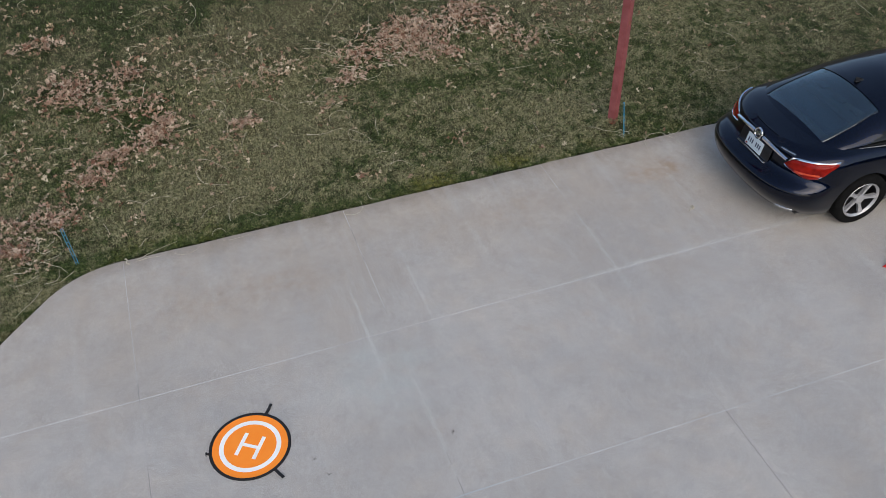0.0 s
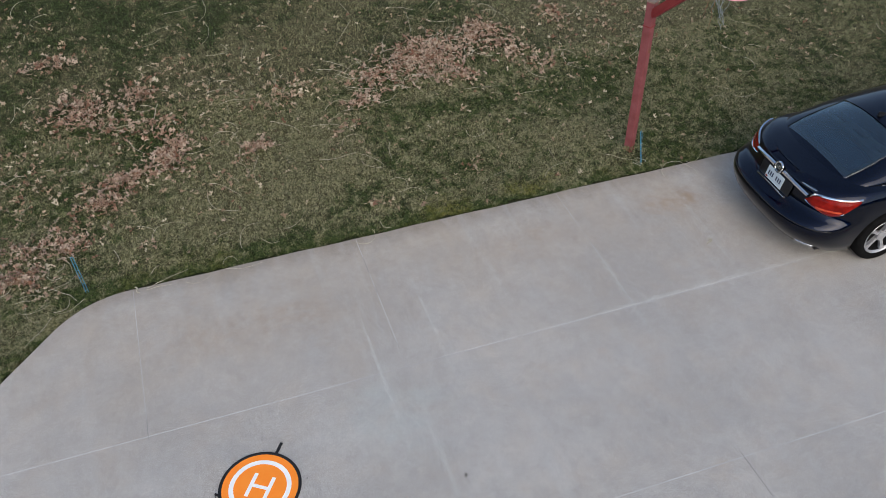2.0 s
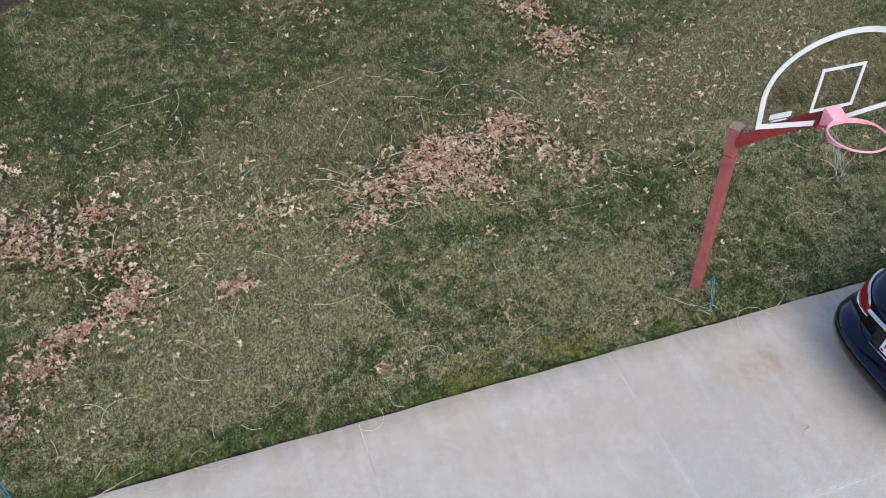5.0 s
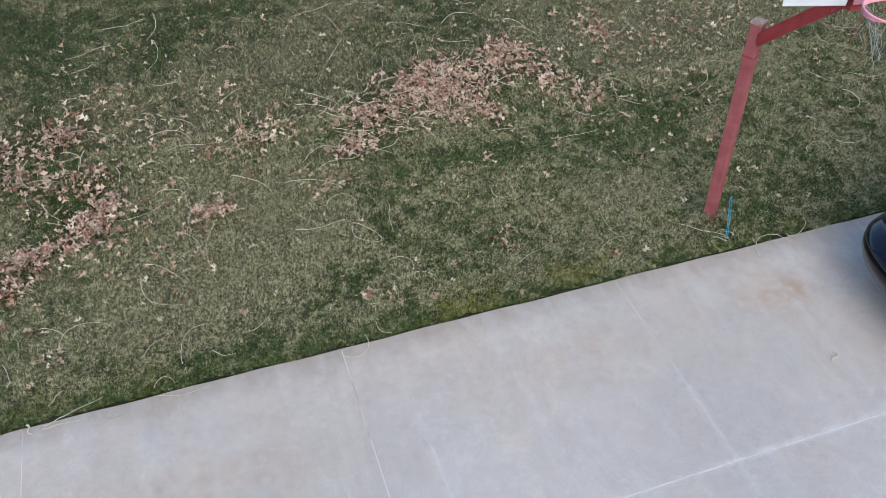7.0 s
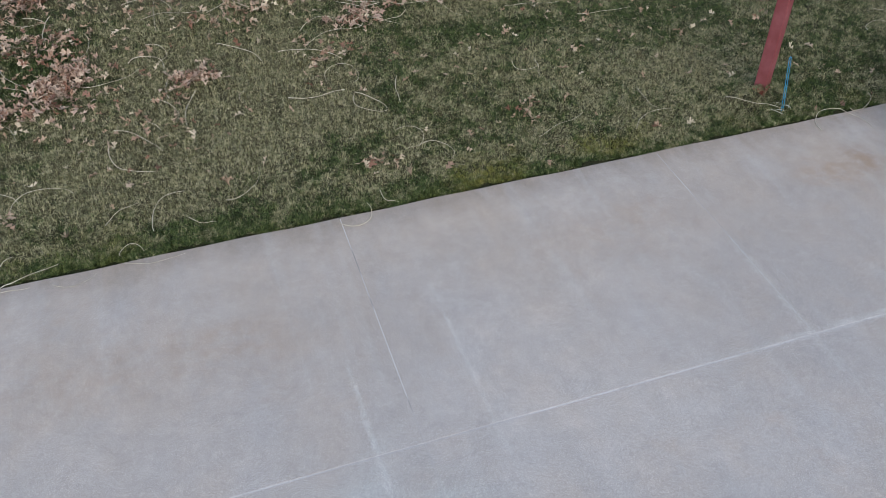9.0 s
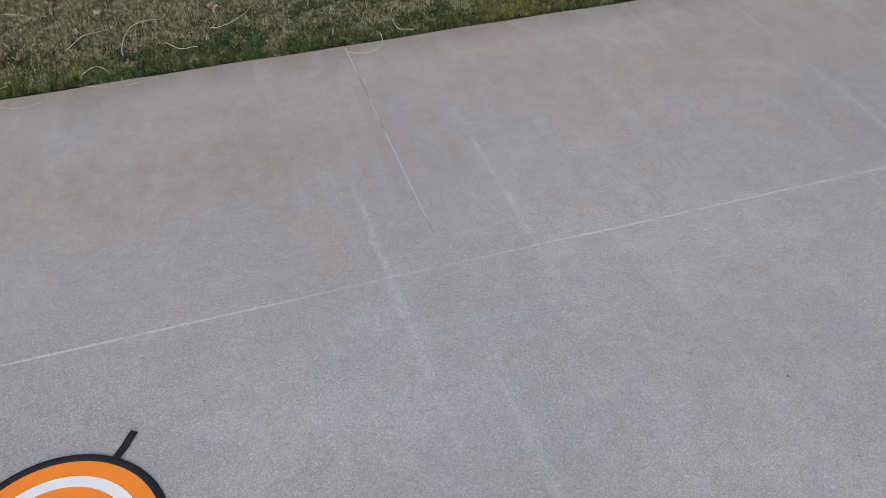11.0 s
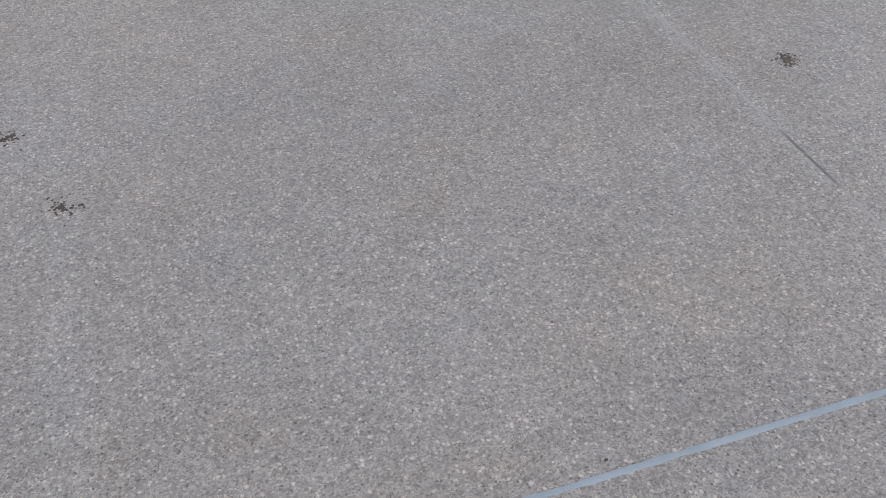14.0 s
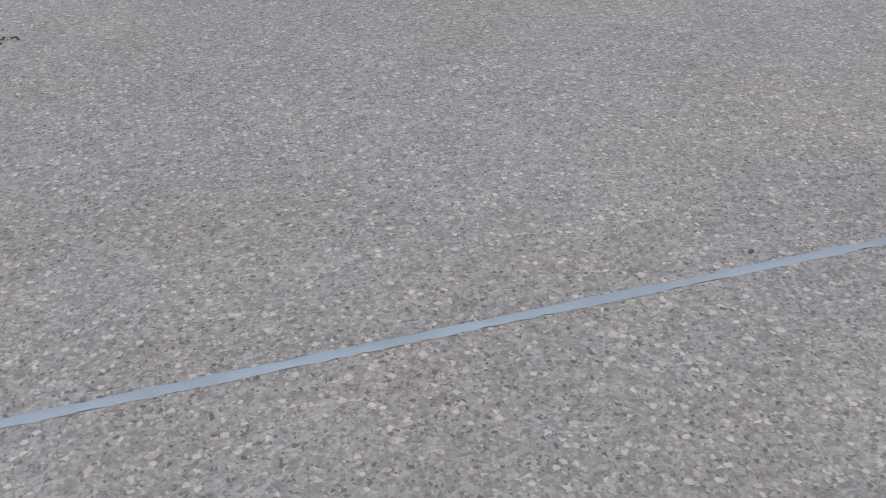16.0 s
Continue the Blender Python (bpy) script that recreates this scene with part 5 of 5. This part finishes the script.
def build_pad():
    pad = thing("landing_pad", pose(-0.192, 4.818, 0), "round orange drone landing pad lying on the concrete", "landing pad")
    disc = lathe([(0.0, 0.001), (0.362, 0.001), (0.362, 0.005), (0.0, 0.005)], 72, "z")
    part("cloth", disc, ORANGE, pad, "bright orange nylon cloth")
    prof = [(0.356 + 0.013 + 0.015 * math.cos(k), 0.0065 + 0.0065 * math.sin(k)) for k in (2 * math.pi * i / 10 for i in range(11))]
    part("hem", lathe(prof, 72, "z"), BLACK, pad, "black sewn hem", True)
    part("printed_ring", ring_plate(0.246, 0.290, 0.0045, 0.0058), PRINT, pad, "white printed ring")
    bm = bmesh.new()
    up = pose(0, 0, 0, 0, 0, 56.5 - 90)
    for lo, hi in (((-0.106, -0.128), (-0.070, 0.128)), ((0.070, -0.128), (0.106, 0.128)), ((-0.070, -0.017), (0.070, 0.017))):
        add_box(bm, (*lo, 0.0045), (*hi, 0.0058), 0.0, up)
    part("letter_h", bm, PRINT, pad, "white printed letter H")
    for ang, flat in ((56.5, True), (-63.0, True), (177.0, False)):
        m = pose(0, 0, 0, 0, 0, ang)
        path = [(0.37, 0.012), (0.40, 0.010), (0.44, 0.006), (0.475, 0.012), (0.505, 0.009)] if flat else [(0.37, 0.012), (0.39, 0.03), (0.402, 0.045), (0.41, 0.03), (0.405, 0.008)]
        bm = bmesh.new()
        rows = [[bm.verts.new(m @ Vector((r, w, z + t))) for w, t in ((-0.015, 0), (0.015, 0), (0.015, 0.0025), (-0.015, 0.0025))] for r, z in path]
        for one, two in zip(rows, rows[1:]):
            for k in range(4):
                bm.faces.new((one[k], one[(k + 1) % 4], two[(k + 1) % 4], two[k]))
        bm.faces.new(rows[0])
        bm.faces.new(rows[-1])
        part("tab", bm, BLACK, pad, "black webbing tab")


build_pad()


# ---- markers and small things ----
def surface(x, y):
    return float(lawn_height(x, y)) if float(off_drive(x, y)) > 0 else 0.0


def build_stake(x, y, lean_x, lean_y, strings):
    z = surface(x, y)
    stake = thing("driveway_marker", pose(x, y, z - 0.03), "blue plastic driveway marker stake in the grass", "marker stake", "driveway markers")
    top = Vector((lean_x, lean_y, 0.56))
    side = Vector((0.013, 0.004, 0))
    part("leg", tube([-side, top - side], 0.0032, 8), BLUE, stake)
    part("leg", tube([side, top + side], 0.0032, 8), BLUE, stake)
    part("loop", tube([top - side, top + Vector((0, 0, 0.012)), top + side], 0.004, 8), BLUE, stake, "", True)
    for k in range(5):
        c = top * (0.12 + 0.18 * k)
        part("rung", tube([c - side, c + side], 0.003, 6), BLUE, stake, "", True)
    if strings:
        rng = random.Random(2)
        bm = bmesh.new()
        for k in range(2):
            r = 0.055 + 0.025 * k
            a0 = rng.uniform(0, 6)
            path = [(r * 1.1 * math.cos(a0 + q * 0.42) - 0.02 * k, r * math.sin(a0 + q * 0.42) + 0.02, 0.05 + 0.012 * math.sin(q * 1.3 + k)) for q in range(13)]
            add_tube(bm, path, 0.0028, 5)
        part("string", bm, STRING, stake, "pale string wound round the stake")


build_stake(-1.66, 8.02, -0.03, 0.02, False)
build_stake(5.49, 8.16, -0.085, 0.0, True)


def stem(x, y, heading, length, curl, lot, raised=0.0):
    """One dry stem lying on the ground: a curling arc with a few kinks."""
    rng = random.Random(lot)
    n = 12
    path, p, h = [], Vector((x, y)), radians(heading)
    for i in range(n + 1):
        z = surface(p.x, p.y)
        lift = 0.038 + 0.008 * math.sin(i * 0.7 + lot) if float(off_drive(p.x, p.y)) > 0 else 0.006
        path.append((p.x, p.y, z + lift + raised))
        h += radians(curl) / n + rng.uniform(-0.13, 0.13)
        p = p + Vector((math.cos(h), math.sin(h))) * length / n
    thick = [(0.0028 + 0.0007 * math.sin(lot)) * (1.0 - 0.45 * i / n) for i in range(n + 1)]
    ob = part("twig", tube(path, thick, 5), STEM)
    return tagged(ob, "thin pale dry twig curling on the ground", "twig", "dry twigs on the lawn")


STEMS_A = [
    (0.35, 12.79, -71, 0.55, -71), (0.4, 13.34, -72, 0.54, -59), (0.5, 12.23, -37, 0.29, -96), (0.26, 12.04, -29, 0.33, 74),
    (1.03, 12.47, 62, 0.38, -120), (2.47, 12.79, -81, 0.51, -23), (2.54, 12.32, -135, 0.67, 13), (1.89, 11.5, -14, 0.47, -15),
    (1.77, 11.33, 10, 0.59, -73), (0.11, 11.22, 48, 0.59, -112), (0.28, 11.47, 11, 0.74, -130), (0.41, 11.23, -101, 0.47, 6),
    (0.26, 10.97, 16, 0.64, -24), (1.15, 11.41, -86, 0.6, -54), (0.9, 10.44, -11, 0.52, -64), (1.42, 10.19, 15, 0.63, -81),
    (1.68, 10.46, 74, 0.52, -105),
]
STEMS_B = [
    (-0.76, 12.03, 3, 0.46, -87), (-0.61, 11.9, -149, 0.34, 64), (-0.67, 11.5, 4, 0.51, -71), (-0.54, 11.19, -129, 0.42, 18),
    (-1.11, 11.19, -125, 0.46, 3), (-1.28, 10.83, 22, 0.51, -41), (-0.98, 10.83, -199, 0.46, 154), (-0.25, 10.88, -65, 0.44, -85),
    (0.27, 10.58, 8, 0.43, -167), (0.1, 10.34, 70, 0.49, -167), (-0.99, 10.55, -90, 0.35, 50), (0.63, 9.82, -120, 0.52, 67),
    (-0.33, 10.13, -26, 0.56, 75), (-1.28, 9.72, 74, 0.65, -160), (-0.87, 8.64, 109, 0.66, -137), (-1.04, 8.92, 17, 0.29, -84),
    (-0.13, 9.24, -104, 0.6, 83),
]
STEMS_C = [
    (0.14, 8.16, 108, 0.56, -118), (-0.2, 8.33, 65, 0.33, -85), (0.69, 8.37, -19, 0.48, 83), (0.24, 9.8, -10, 0.49, -111),
    (0.4, 8.24, -66, 0.23, 74), (-1.33, 8.59, -58, 0.19, -5), (-0.96, 8.04, 61, 0.19, -20), (-0.11, 7.97, 116, 0.27, -206),
    (-0.09, 7.9, -27, 0.44, 60), (-0.57, 7.82, -45, 0.34, 108), (-1.01, 7.83, 1, 0.29, 24), (1.96, 9.44, -26, 0.38, -4),
    (2.38, 9.57, -123, 0.37, 31), (1.95, 9.41, -126, 0.45, 167), (1.76, 9.71, 110, 0.66, -255), (2.18, 8.86, 38, 0.54, -195),
    (2.3, 8.59, 41, 0.49, -161),
]
STEMS_D = [
    (1.85, 8.13, -96, 0.22, 70), (1.47, 7.87, -67, 0.45, 164), (3.48, 9.53, -121, 0.39, 155), (3.7, 9.52, -89, 0.26, -37),
    (4.44, 8.86, -100, 0.35, 18), (4.15, 8.3, 60, 0.5, -90), (5.11, 8.47, -46, 0.48, 12), (5.67, 7.84, 104, 0.84, -214),
    (6.09, 8.03, -25, 0.42, 83), (4.41, 10.14, -1, 0.59, -1), (3.74, 10.43, -12, 0.57, 13), (4.9, 10.87, -139, 0.83, 160),
    (5.44, 10.99, 42, 0.53, -146), (5.57, 10.93, -128, 0.58, 89), (6.37, 11.0, -94, 0.47, -96), (6.82, 10.87, -94, 0.67, -81),
    (6.84, 11.05, 2, 0.44, -49),
]
STEMS_E = [
    (8.06, 10.53, -93, 0.42, 48), (8.51, 10.34, -35, 0.47, 25), (8.23, 10.05, -27, 0.56, -166), (7.11, 9.13, 92, 0.48, -178),
    (7.55, 9.22, -40, 0.56, 75), (7.46, 9.52, -84, 0.25, 91), (4.65, 12.23, 21, 0.69, -129), (4.83, 11.79, -70, 0.35, 127),
    (4.68, 12.41, 17, 0.51, -141), (6.0, 11.84, 21, 0.42, 28), (3.83, 12.38, 62, 0.58, -70), (3.16, 12.5, -3, 0.48, 9),
    (3.31, 8.43, 33, 0.53, -34), (-1.70, 7.88, -115, 0.34, -70), (-2.02, 7.76, -15, 0.32, 110), (-2.04, 7.68, -128, 0.46, 18),
    (-1.0, 7.86, 10, 0.5, 14),
]

for number, row in enumerate(STEMS_A + STEMS_B + STEMS_C + STEMS_D + STEMS_E):
    stem(*row, number)
lot = random.Random(21)
for number in range(34):
    stem(lot.uniform(-2.9, -1.85), lot.uniform(7.9, 9.1), lot.uniform(0, 360), lot.uniform(0.15, 0.4), lot.uniform(-130, 130), 400 + number)
for number in range(215):
    if number < 120:
        x, y = lot.uniform(1.9, 4.6), lot.uniform(10.3, 12.0)
        if abs((y - 11.2) - (x - 3.2) * 0.35) > 0.55:
            continue
    elif number < 145:
        x, y = lot.uniform(-2.6, 1.4), lot.uniform(9.3, 11.8)
    else:
        x, y = lot.uniform(-3.2, 12.0), lot.uniform(8.4, 15.5)
        if -1.4 < x < 8.4 and y < 12.4:
            continue
    stem(x, y, lot.uniform(0, 360), lot.uniform(0.15, 0.55), lot.uniform(-150, 150), 100 + number, 0.035 if number < 120 else 0.0)


# ---- fallen leaves ----
PILES = [
    # x, y, half length, half width, turn, leaves
    (3.4, 11.22, 0.95, 0.5, 18, 660), (4.45, 11.7, 0.42, 0.32, 20, 190), (2.55, 10.95, 0.45, 0.25, 10, 90), (2.25, 10.55, 0.35, 0.18, 20, 70),
    (3.8, 10.75, 0.35, 0.2, 0, 70), (4.75, 11.3, 0.4, 0.5, 0, 80), (5.95, 13.45, 0.6, 0.5, 0, 230), (5.75, 14.4, 0.55, 0.42, 0, 130),
    (-1.55, 11.3, 0.55, 0.45, 0, 230), (-0.8, 11.45, 0.3, 0.25, 0, 80), (-0.5, 10.15, 0.34, 0.45, -20, 220), (-1.1, 9.8, 0.45, 0.2, 15, 120),
    (0.64, 9.97, 0.24, 0.16, 0, 60), (-1.4, 9.45, 0.42, 0.16, 10, 70), (-1.85, 8.85, 0.4, 0.25, 0, 60), (-1.9, 12.35, 0.6, 0.25, 0, 90),
    (-0.7, 10.75, 0.4, 0.3, 0, 50), (-1.2, 10.85, 0.4, 0.3, 0, 45), (5.9, 12.05, 0.22, 0.4, 0, 40), (5.15, 10.75, 0.3, 0.25, 0, 25), (-2.4, 8.4, 0.35, 0.22, 0, 90), (-2.25, 8.85, 0.45, 0.3, 0, 60),
]
SCATTER = [
    (-1.0, 10.7, 1.2, 0.9, 0, 110), (-1.6, 9.6, 0.9, 0.6, 0, 60), (1.3, 10.95, 0.8, 0.35, 10, 110), (5.75, 11.95, 0.35, 0.5, 20, 60), (9.2, 12.7, 0.9, 0.6, 0, 70), (1.98, 8.47, 0.28, 0.14, 0, 20),
    (3.36, 8.8, 0.3, 0.16, 0, 22), (2.4, 14.5, 0.8, 0.4, 0, 60), (6.2, 11.2, 1.2, 0.9, 0, 70), (4.95, 11.1, 0.6, 0.6, 0, 80), (7.2, 12.0, 1.2, 0.8, 0, 110), (0.1, 9.4, 0.9, 0.5, 0, 45), (0.2, 11.4, 1.6, 0.6, 5, 110),
    (-2.6, 10.4, 0.8, 1.0, 0, 130), (-2.3, 13.2, 1.0, 0.8, 0, 60), (7.0, 13.0, 1.4, 1.2, 0, 90), (-0.95, 8.55, 0.16, 0.1, 30, 9), (1.85, 10.1, 0.3, 0.2, 0, 24), (-0.5, 11.85, 0.5, 0.3, 0, 30), (1.42, 11.0, 0.35, 0.2, 0, 26), (-2.2, 8.1, 0.4, 0.3, 0, 22), (-2.0, 8.9, 0.7, 0.4, 0, 60), (-1.6, 9.3, 0.6, 0.4, 0, 30),
]


def leaf_shape():
    """Half-curled lobed oak leaf, one unit long: outline about a midrib."""
    left = [(0.0, 0.012), (0.18, 0.02)]
    for u, w, slant in ((0.34, 0.34, 0.12), (0.62, 0.40, 0.17)):
        left += [(u - 0.06, 0.055), (u + slant - 0.06, w * 0.86), (u + slant + 0.02, w), (u + slant + 0.06, w * 0.72), (u + 0.10, 0.065)]
    left += [(0.86, 0.15), (1.0, 0.02)]
    n = len(left)
    verts = [(min(u, 1.0), 0.0, 0.0) for u, _ in left]
    verts += [(u, w, 0.0) for u, w in left] + [(u, -w, 0.0) for u, w in left]
    tris = []
    for side, start in ((1, n), (-1, 2 * n)):
        for i in range(n - 1):
            one, two = start + i, start + i + 1
            for t in ((i, one, two), (i, two, i + 1)):
                tris.append(t if side > 0 else t[::-1])
    return np.array(verts), np.array(tris)


def build_leaves(name, label, mat, table, heaped, fields, seed):
    rng = np.random.default_rng(seed)
    shape, tris = leaf_shape()
    spots, piled = [], []
    for x, y, a, b, turn, count in table:
        q = rng.normal(0, 0.44 if heaped else 0.5, (int(count * (1.25 if heaped else 1.0)), 2)) * (a, b)
        c, s = math.cos(radians(turn)), math.sin(radians(turn))
        spots.append(np.column_stack([x + q[:, 0] * c - q[:, 1] * s, y + q[:, 0] * s + q[:, 1] * c]))
        piled.append((1.0 if heaped else 0.0) * np.exp(-((q[:, 0] / a) ** 2 + (q[:, 1] / b) ** 2)))
    for lo, hi, count in fields:
        spots.append(rng.uniform(lo, hi, (count, 2)))
        piled.append(np.zeros(count))
    p, heap = np.concatenate(spots), np.concatenate(piled)
    keep = (off_drive(p[:, 0], p[:, 1]) > 0.06) & (np.hypot(p[:, 0] - 5.455, p[:, 1] - 8.466) > 0.2)
    p, heap = p[keep], heap[keep]
    n = len(p)
    size = rng.uniform(0.07, 0.15, n) * (1.0 if heaped else 0.92)
    turn, tilt, roll = rng.uniform(0, 2 * np.pi, n), rng.normal(0, 0.35, n), rng.normal(0, 0.5, n)
    curl, fold = rng.uniform(-1.5, 1.9, n), rng.uniform(0.1, 1.6, n)
    v = np.repeat(shape[None], n, 0)
    u, w = v[..., 0] - 0.5, v[..., 1] * rng.uniform(0.5, 1.25, (n, len(shape))) * rng.uniform(0.38, 0.9, (n, 1))
    z = curl[:, None] * u * u * 0.8 + fold[:, None] * np.abs(w) * 0.75
    w = w * (1 - 0.35 * np.clip(fold[:, None] - 0.5, 0, 1))
    x = u * (1 - 0.12 * np.abs(curl[:, None]))
    x, y, z = (q * size[:, None] for q in (x, w, z))
    y, z = y * np.cos(roll)[:, None] - z * np.sin(roll)[:, None], y * np.sin(roll)[:, None] + z * np.cos(roll)[:, None]
    x, z = x * np.cos(tilt)[:, None] + z * np.sin(tilt)[:, None], -x * np.sin(tilt)[:, None] + z * np.cos(tilt)[:, None]
    x, y = x * np.cos(turn)[:, None] - y * np.sin(turn)[:, None], x * np.sin(turn)[:, None] + y * np.cos(turn)[:, None]
    ground = lawn_height(p[:, 0], p[:, 1]) + 0.032 + rng.uniform(0, 0.014, n) + heap * rng.uniform(0, 0.06, n)
    v = np.stack([x + p[:, :1], y + p[:, 1:], z + ground[:, None]], -1).reshape(-1, 3)
    faces = (tris[None] + (np.arange(n) * len(shape))[:, None, None]).reshape(-1, 3)
    ob = arrays(name, v, faces, mat)
    tagged(ob, label, "leaves", kind="stuff")


build_leaves("leaf_piles", "curled dry brown oak leaves heaped on the lawn", LEAF, PILES, True, (), 12)
build_leaves("scattered_leaves", "pale dry oak leaves scattered over the lawn", PALE_LEAF, SCATTER, False, (((-4.5, 8.0), (13.0, 16.0), 760), ((-4.0, 9.3), (6.5, 13.0), 400), ((5.5, 9.6), (10.0, 14.0), 150)), 13)


def build_crumbs(x, y, size, count, lot):
    """A small cluster of dark dirt crumbs on the concrete."""
    rng = random.Random(lot)
    bm = bmesh.new()
    for k in range(count):
        a, r = rng.uniform(0, 6.283), size * abs(rng.gauss(0, 0.42))
        s = rng.uniform(0.0008, 0.0021) * (1.3 if k < 3 else 1.0) * (1.0 if count > 5 else 0.75)
        m = pose(x + r * math.cos(a), y + r * math.sin(a) * 1.05, s * 0.45, 0, 0, rng.uniform(0, 360)) @ Matrix.Diagonal((s * rng.uniform(0.8, 2.0), s, s * 0.6, 1))
        got = bmesh.ops.create_icosphere(bm, subdivisions=1, radius=1.0, matrix=m)["verts"]
        for v in got:
            v.co += Vector((rng.uniform(-1, 1), rng.uniform(-1, 1), 0)) * s * 0.3
    ob = part("dirt_crumbs", bm, CRUMB)
    tagged(ob, "small cluster of dark dirt crumbs on concrete", "dirt", "dirt on the driveway")


for x, y, size, count in ((1.663, 4.341, 0.030, 130), (0.347, 4.477, 0.030, 60), (0.437, 4.272, 0.034, 66), (0.246, 4.774, 0.014, 18), (2.306, 4.980, 0.016, 24), (0.998, 3.661, 0.0025, 4), (2.62, 4.75, 0.012, 10), (0.353, 5.316, 0.006, 6), (0.543, 6.173, 0.006, 6), (-0.039, 5.777, 0.005, 5), (2.653, 4.340, 0.009, 9)):
    build_crumbs(x, y, size, count, int(1000 * x))


def build_edge_litter():
    """Leaf bits and straw caught on the concrete."""
    rng = random.Random(31)
    for x, y in ((5.56, 6.50), (-1.12, 7.86)):
        bm = bmesh.new()
        for k in range(3):
            a = rng.uniform(0, 6.28)
            pts = [(x + 0.015 * q * math.cos(a + 0.25 * q), y + 0.015 * q * math.sin(a + 0.25 * q), 0.004 + 0.003 * (q % 2)) for q in range(5)]
            add_tube(bm, pts, 0.006, 5)
        ob = part("twig_litter", bm, STEM)
        tagged(ob, "crumpled bit of pale dry twig on concrete", "twig", "litter on the driveway")


build_edge_litter()

# red plastic wedge on the concrete beside the car
bm = bmesh.new()
pts = [(0, 0, 0), (0.24, 0.09, 0), (0.26, -0.07, 0), (0.03, 0.005, 0.03), (0.22, 0.07, 0.13), (0.24, -0.05, 0.13)]
vs = [bm.verts.new(q) for q in pts]
for f in ((0, 2, 1), (0, 1, 4, 3), (0, 3, 5, 2), (3, 4, 5), (1, 2, 5, 4)):
    bm.faces.new([vs[i] for i in f])
bmesh.ops.bevel(bm, geom=bm.edges[:], offset=0.008, segments=2, affect="EDGES")
wedge = part("wheel_chock", bm, REDPLASTIC)
wedge.matrix_world = pose(7.01, 4.86, 0, 0, 0, -20)
tagged(wedge, "small bright red plastic wedge on the concrete", "wheel chock")


def build_mulch():
    """A low bed of brown bark at the far corner of the lawn."""
    bm = bmesh.new()
    rows = []
    for i in range(13):
        line = []
        for j in range(25):
            a, r = 2 * math.pi * j / 24, i / 12
            x = -2.6 + r * (1.9 + 0.16 * math.sin(3 * a)) * math.cos(a)
            y = 16.6 + r * (1.15 + 0.1 * math.cos(5 * a)) * math.sin(a)
            line.append(bm.verts.new((x, y, float(lawn_height(x, y)) - 0.01 + 0.09 * (1 - r ** 3) + 0.01 * math.sin(x * 31) * math.cos(y * 27))))
        rows.append(line)
    for one, two in zip(rows, rows[1:]):
        for k in range(24):
            bm.faces.new((one[k], one[k + 1], two[k + 1], two[k]))
    bmesh.ops.remove_doubles(bm, verts=bm.verts, dist=1e-5)
    ob = part("mulch_bed", bm, MULCH, smooth=True)
    tagged(ob, "low bed of dark reddish-brown bark mulch", "mulch bed", kind="structure")


build_mulch()

# panels of the driveway last
build_driveway()
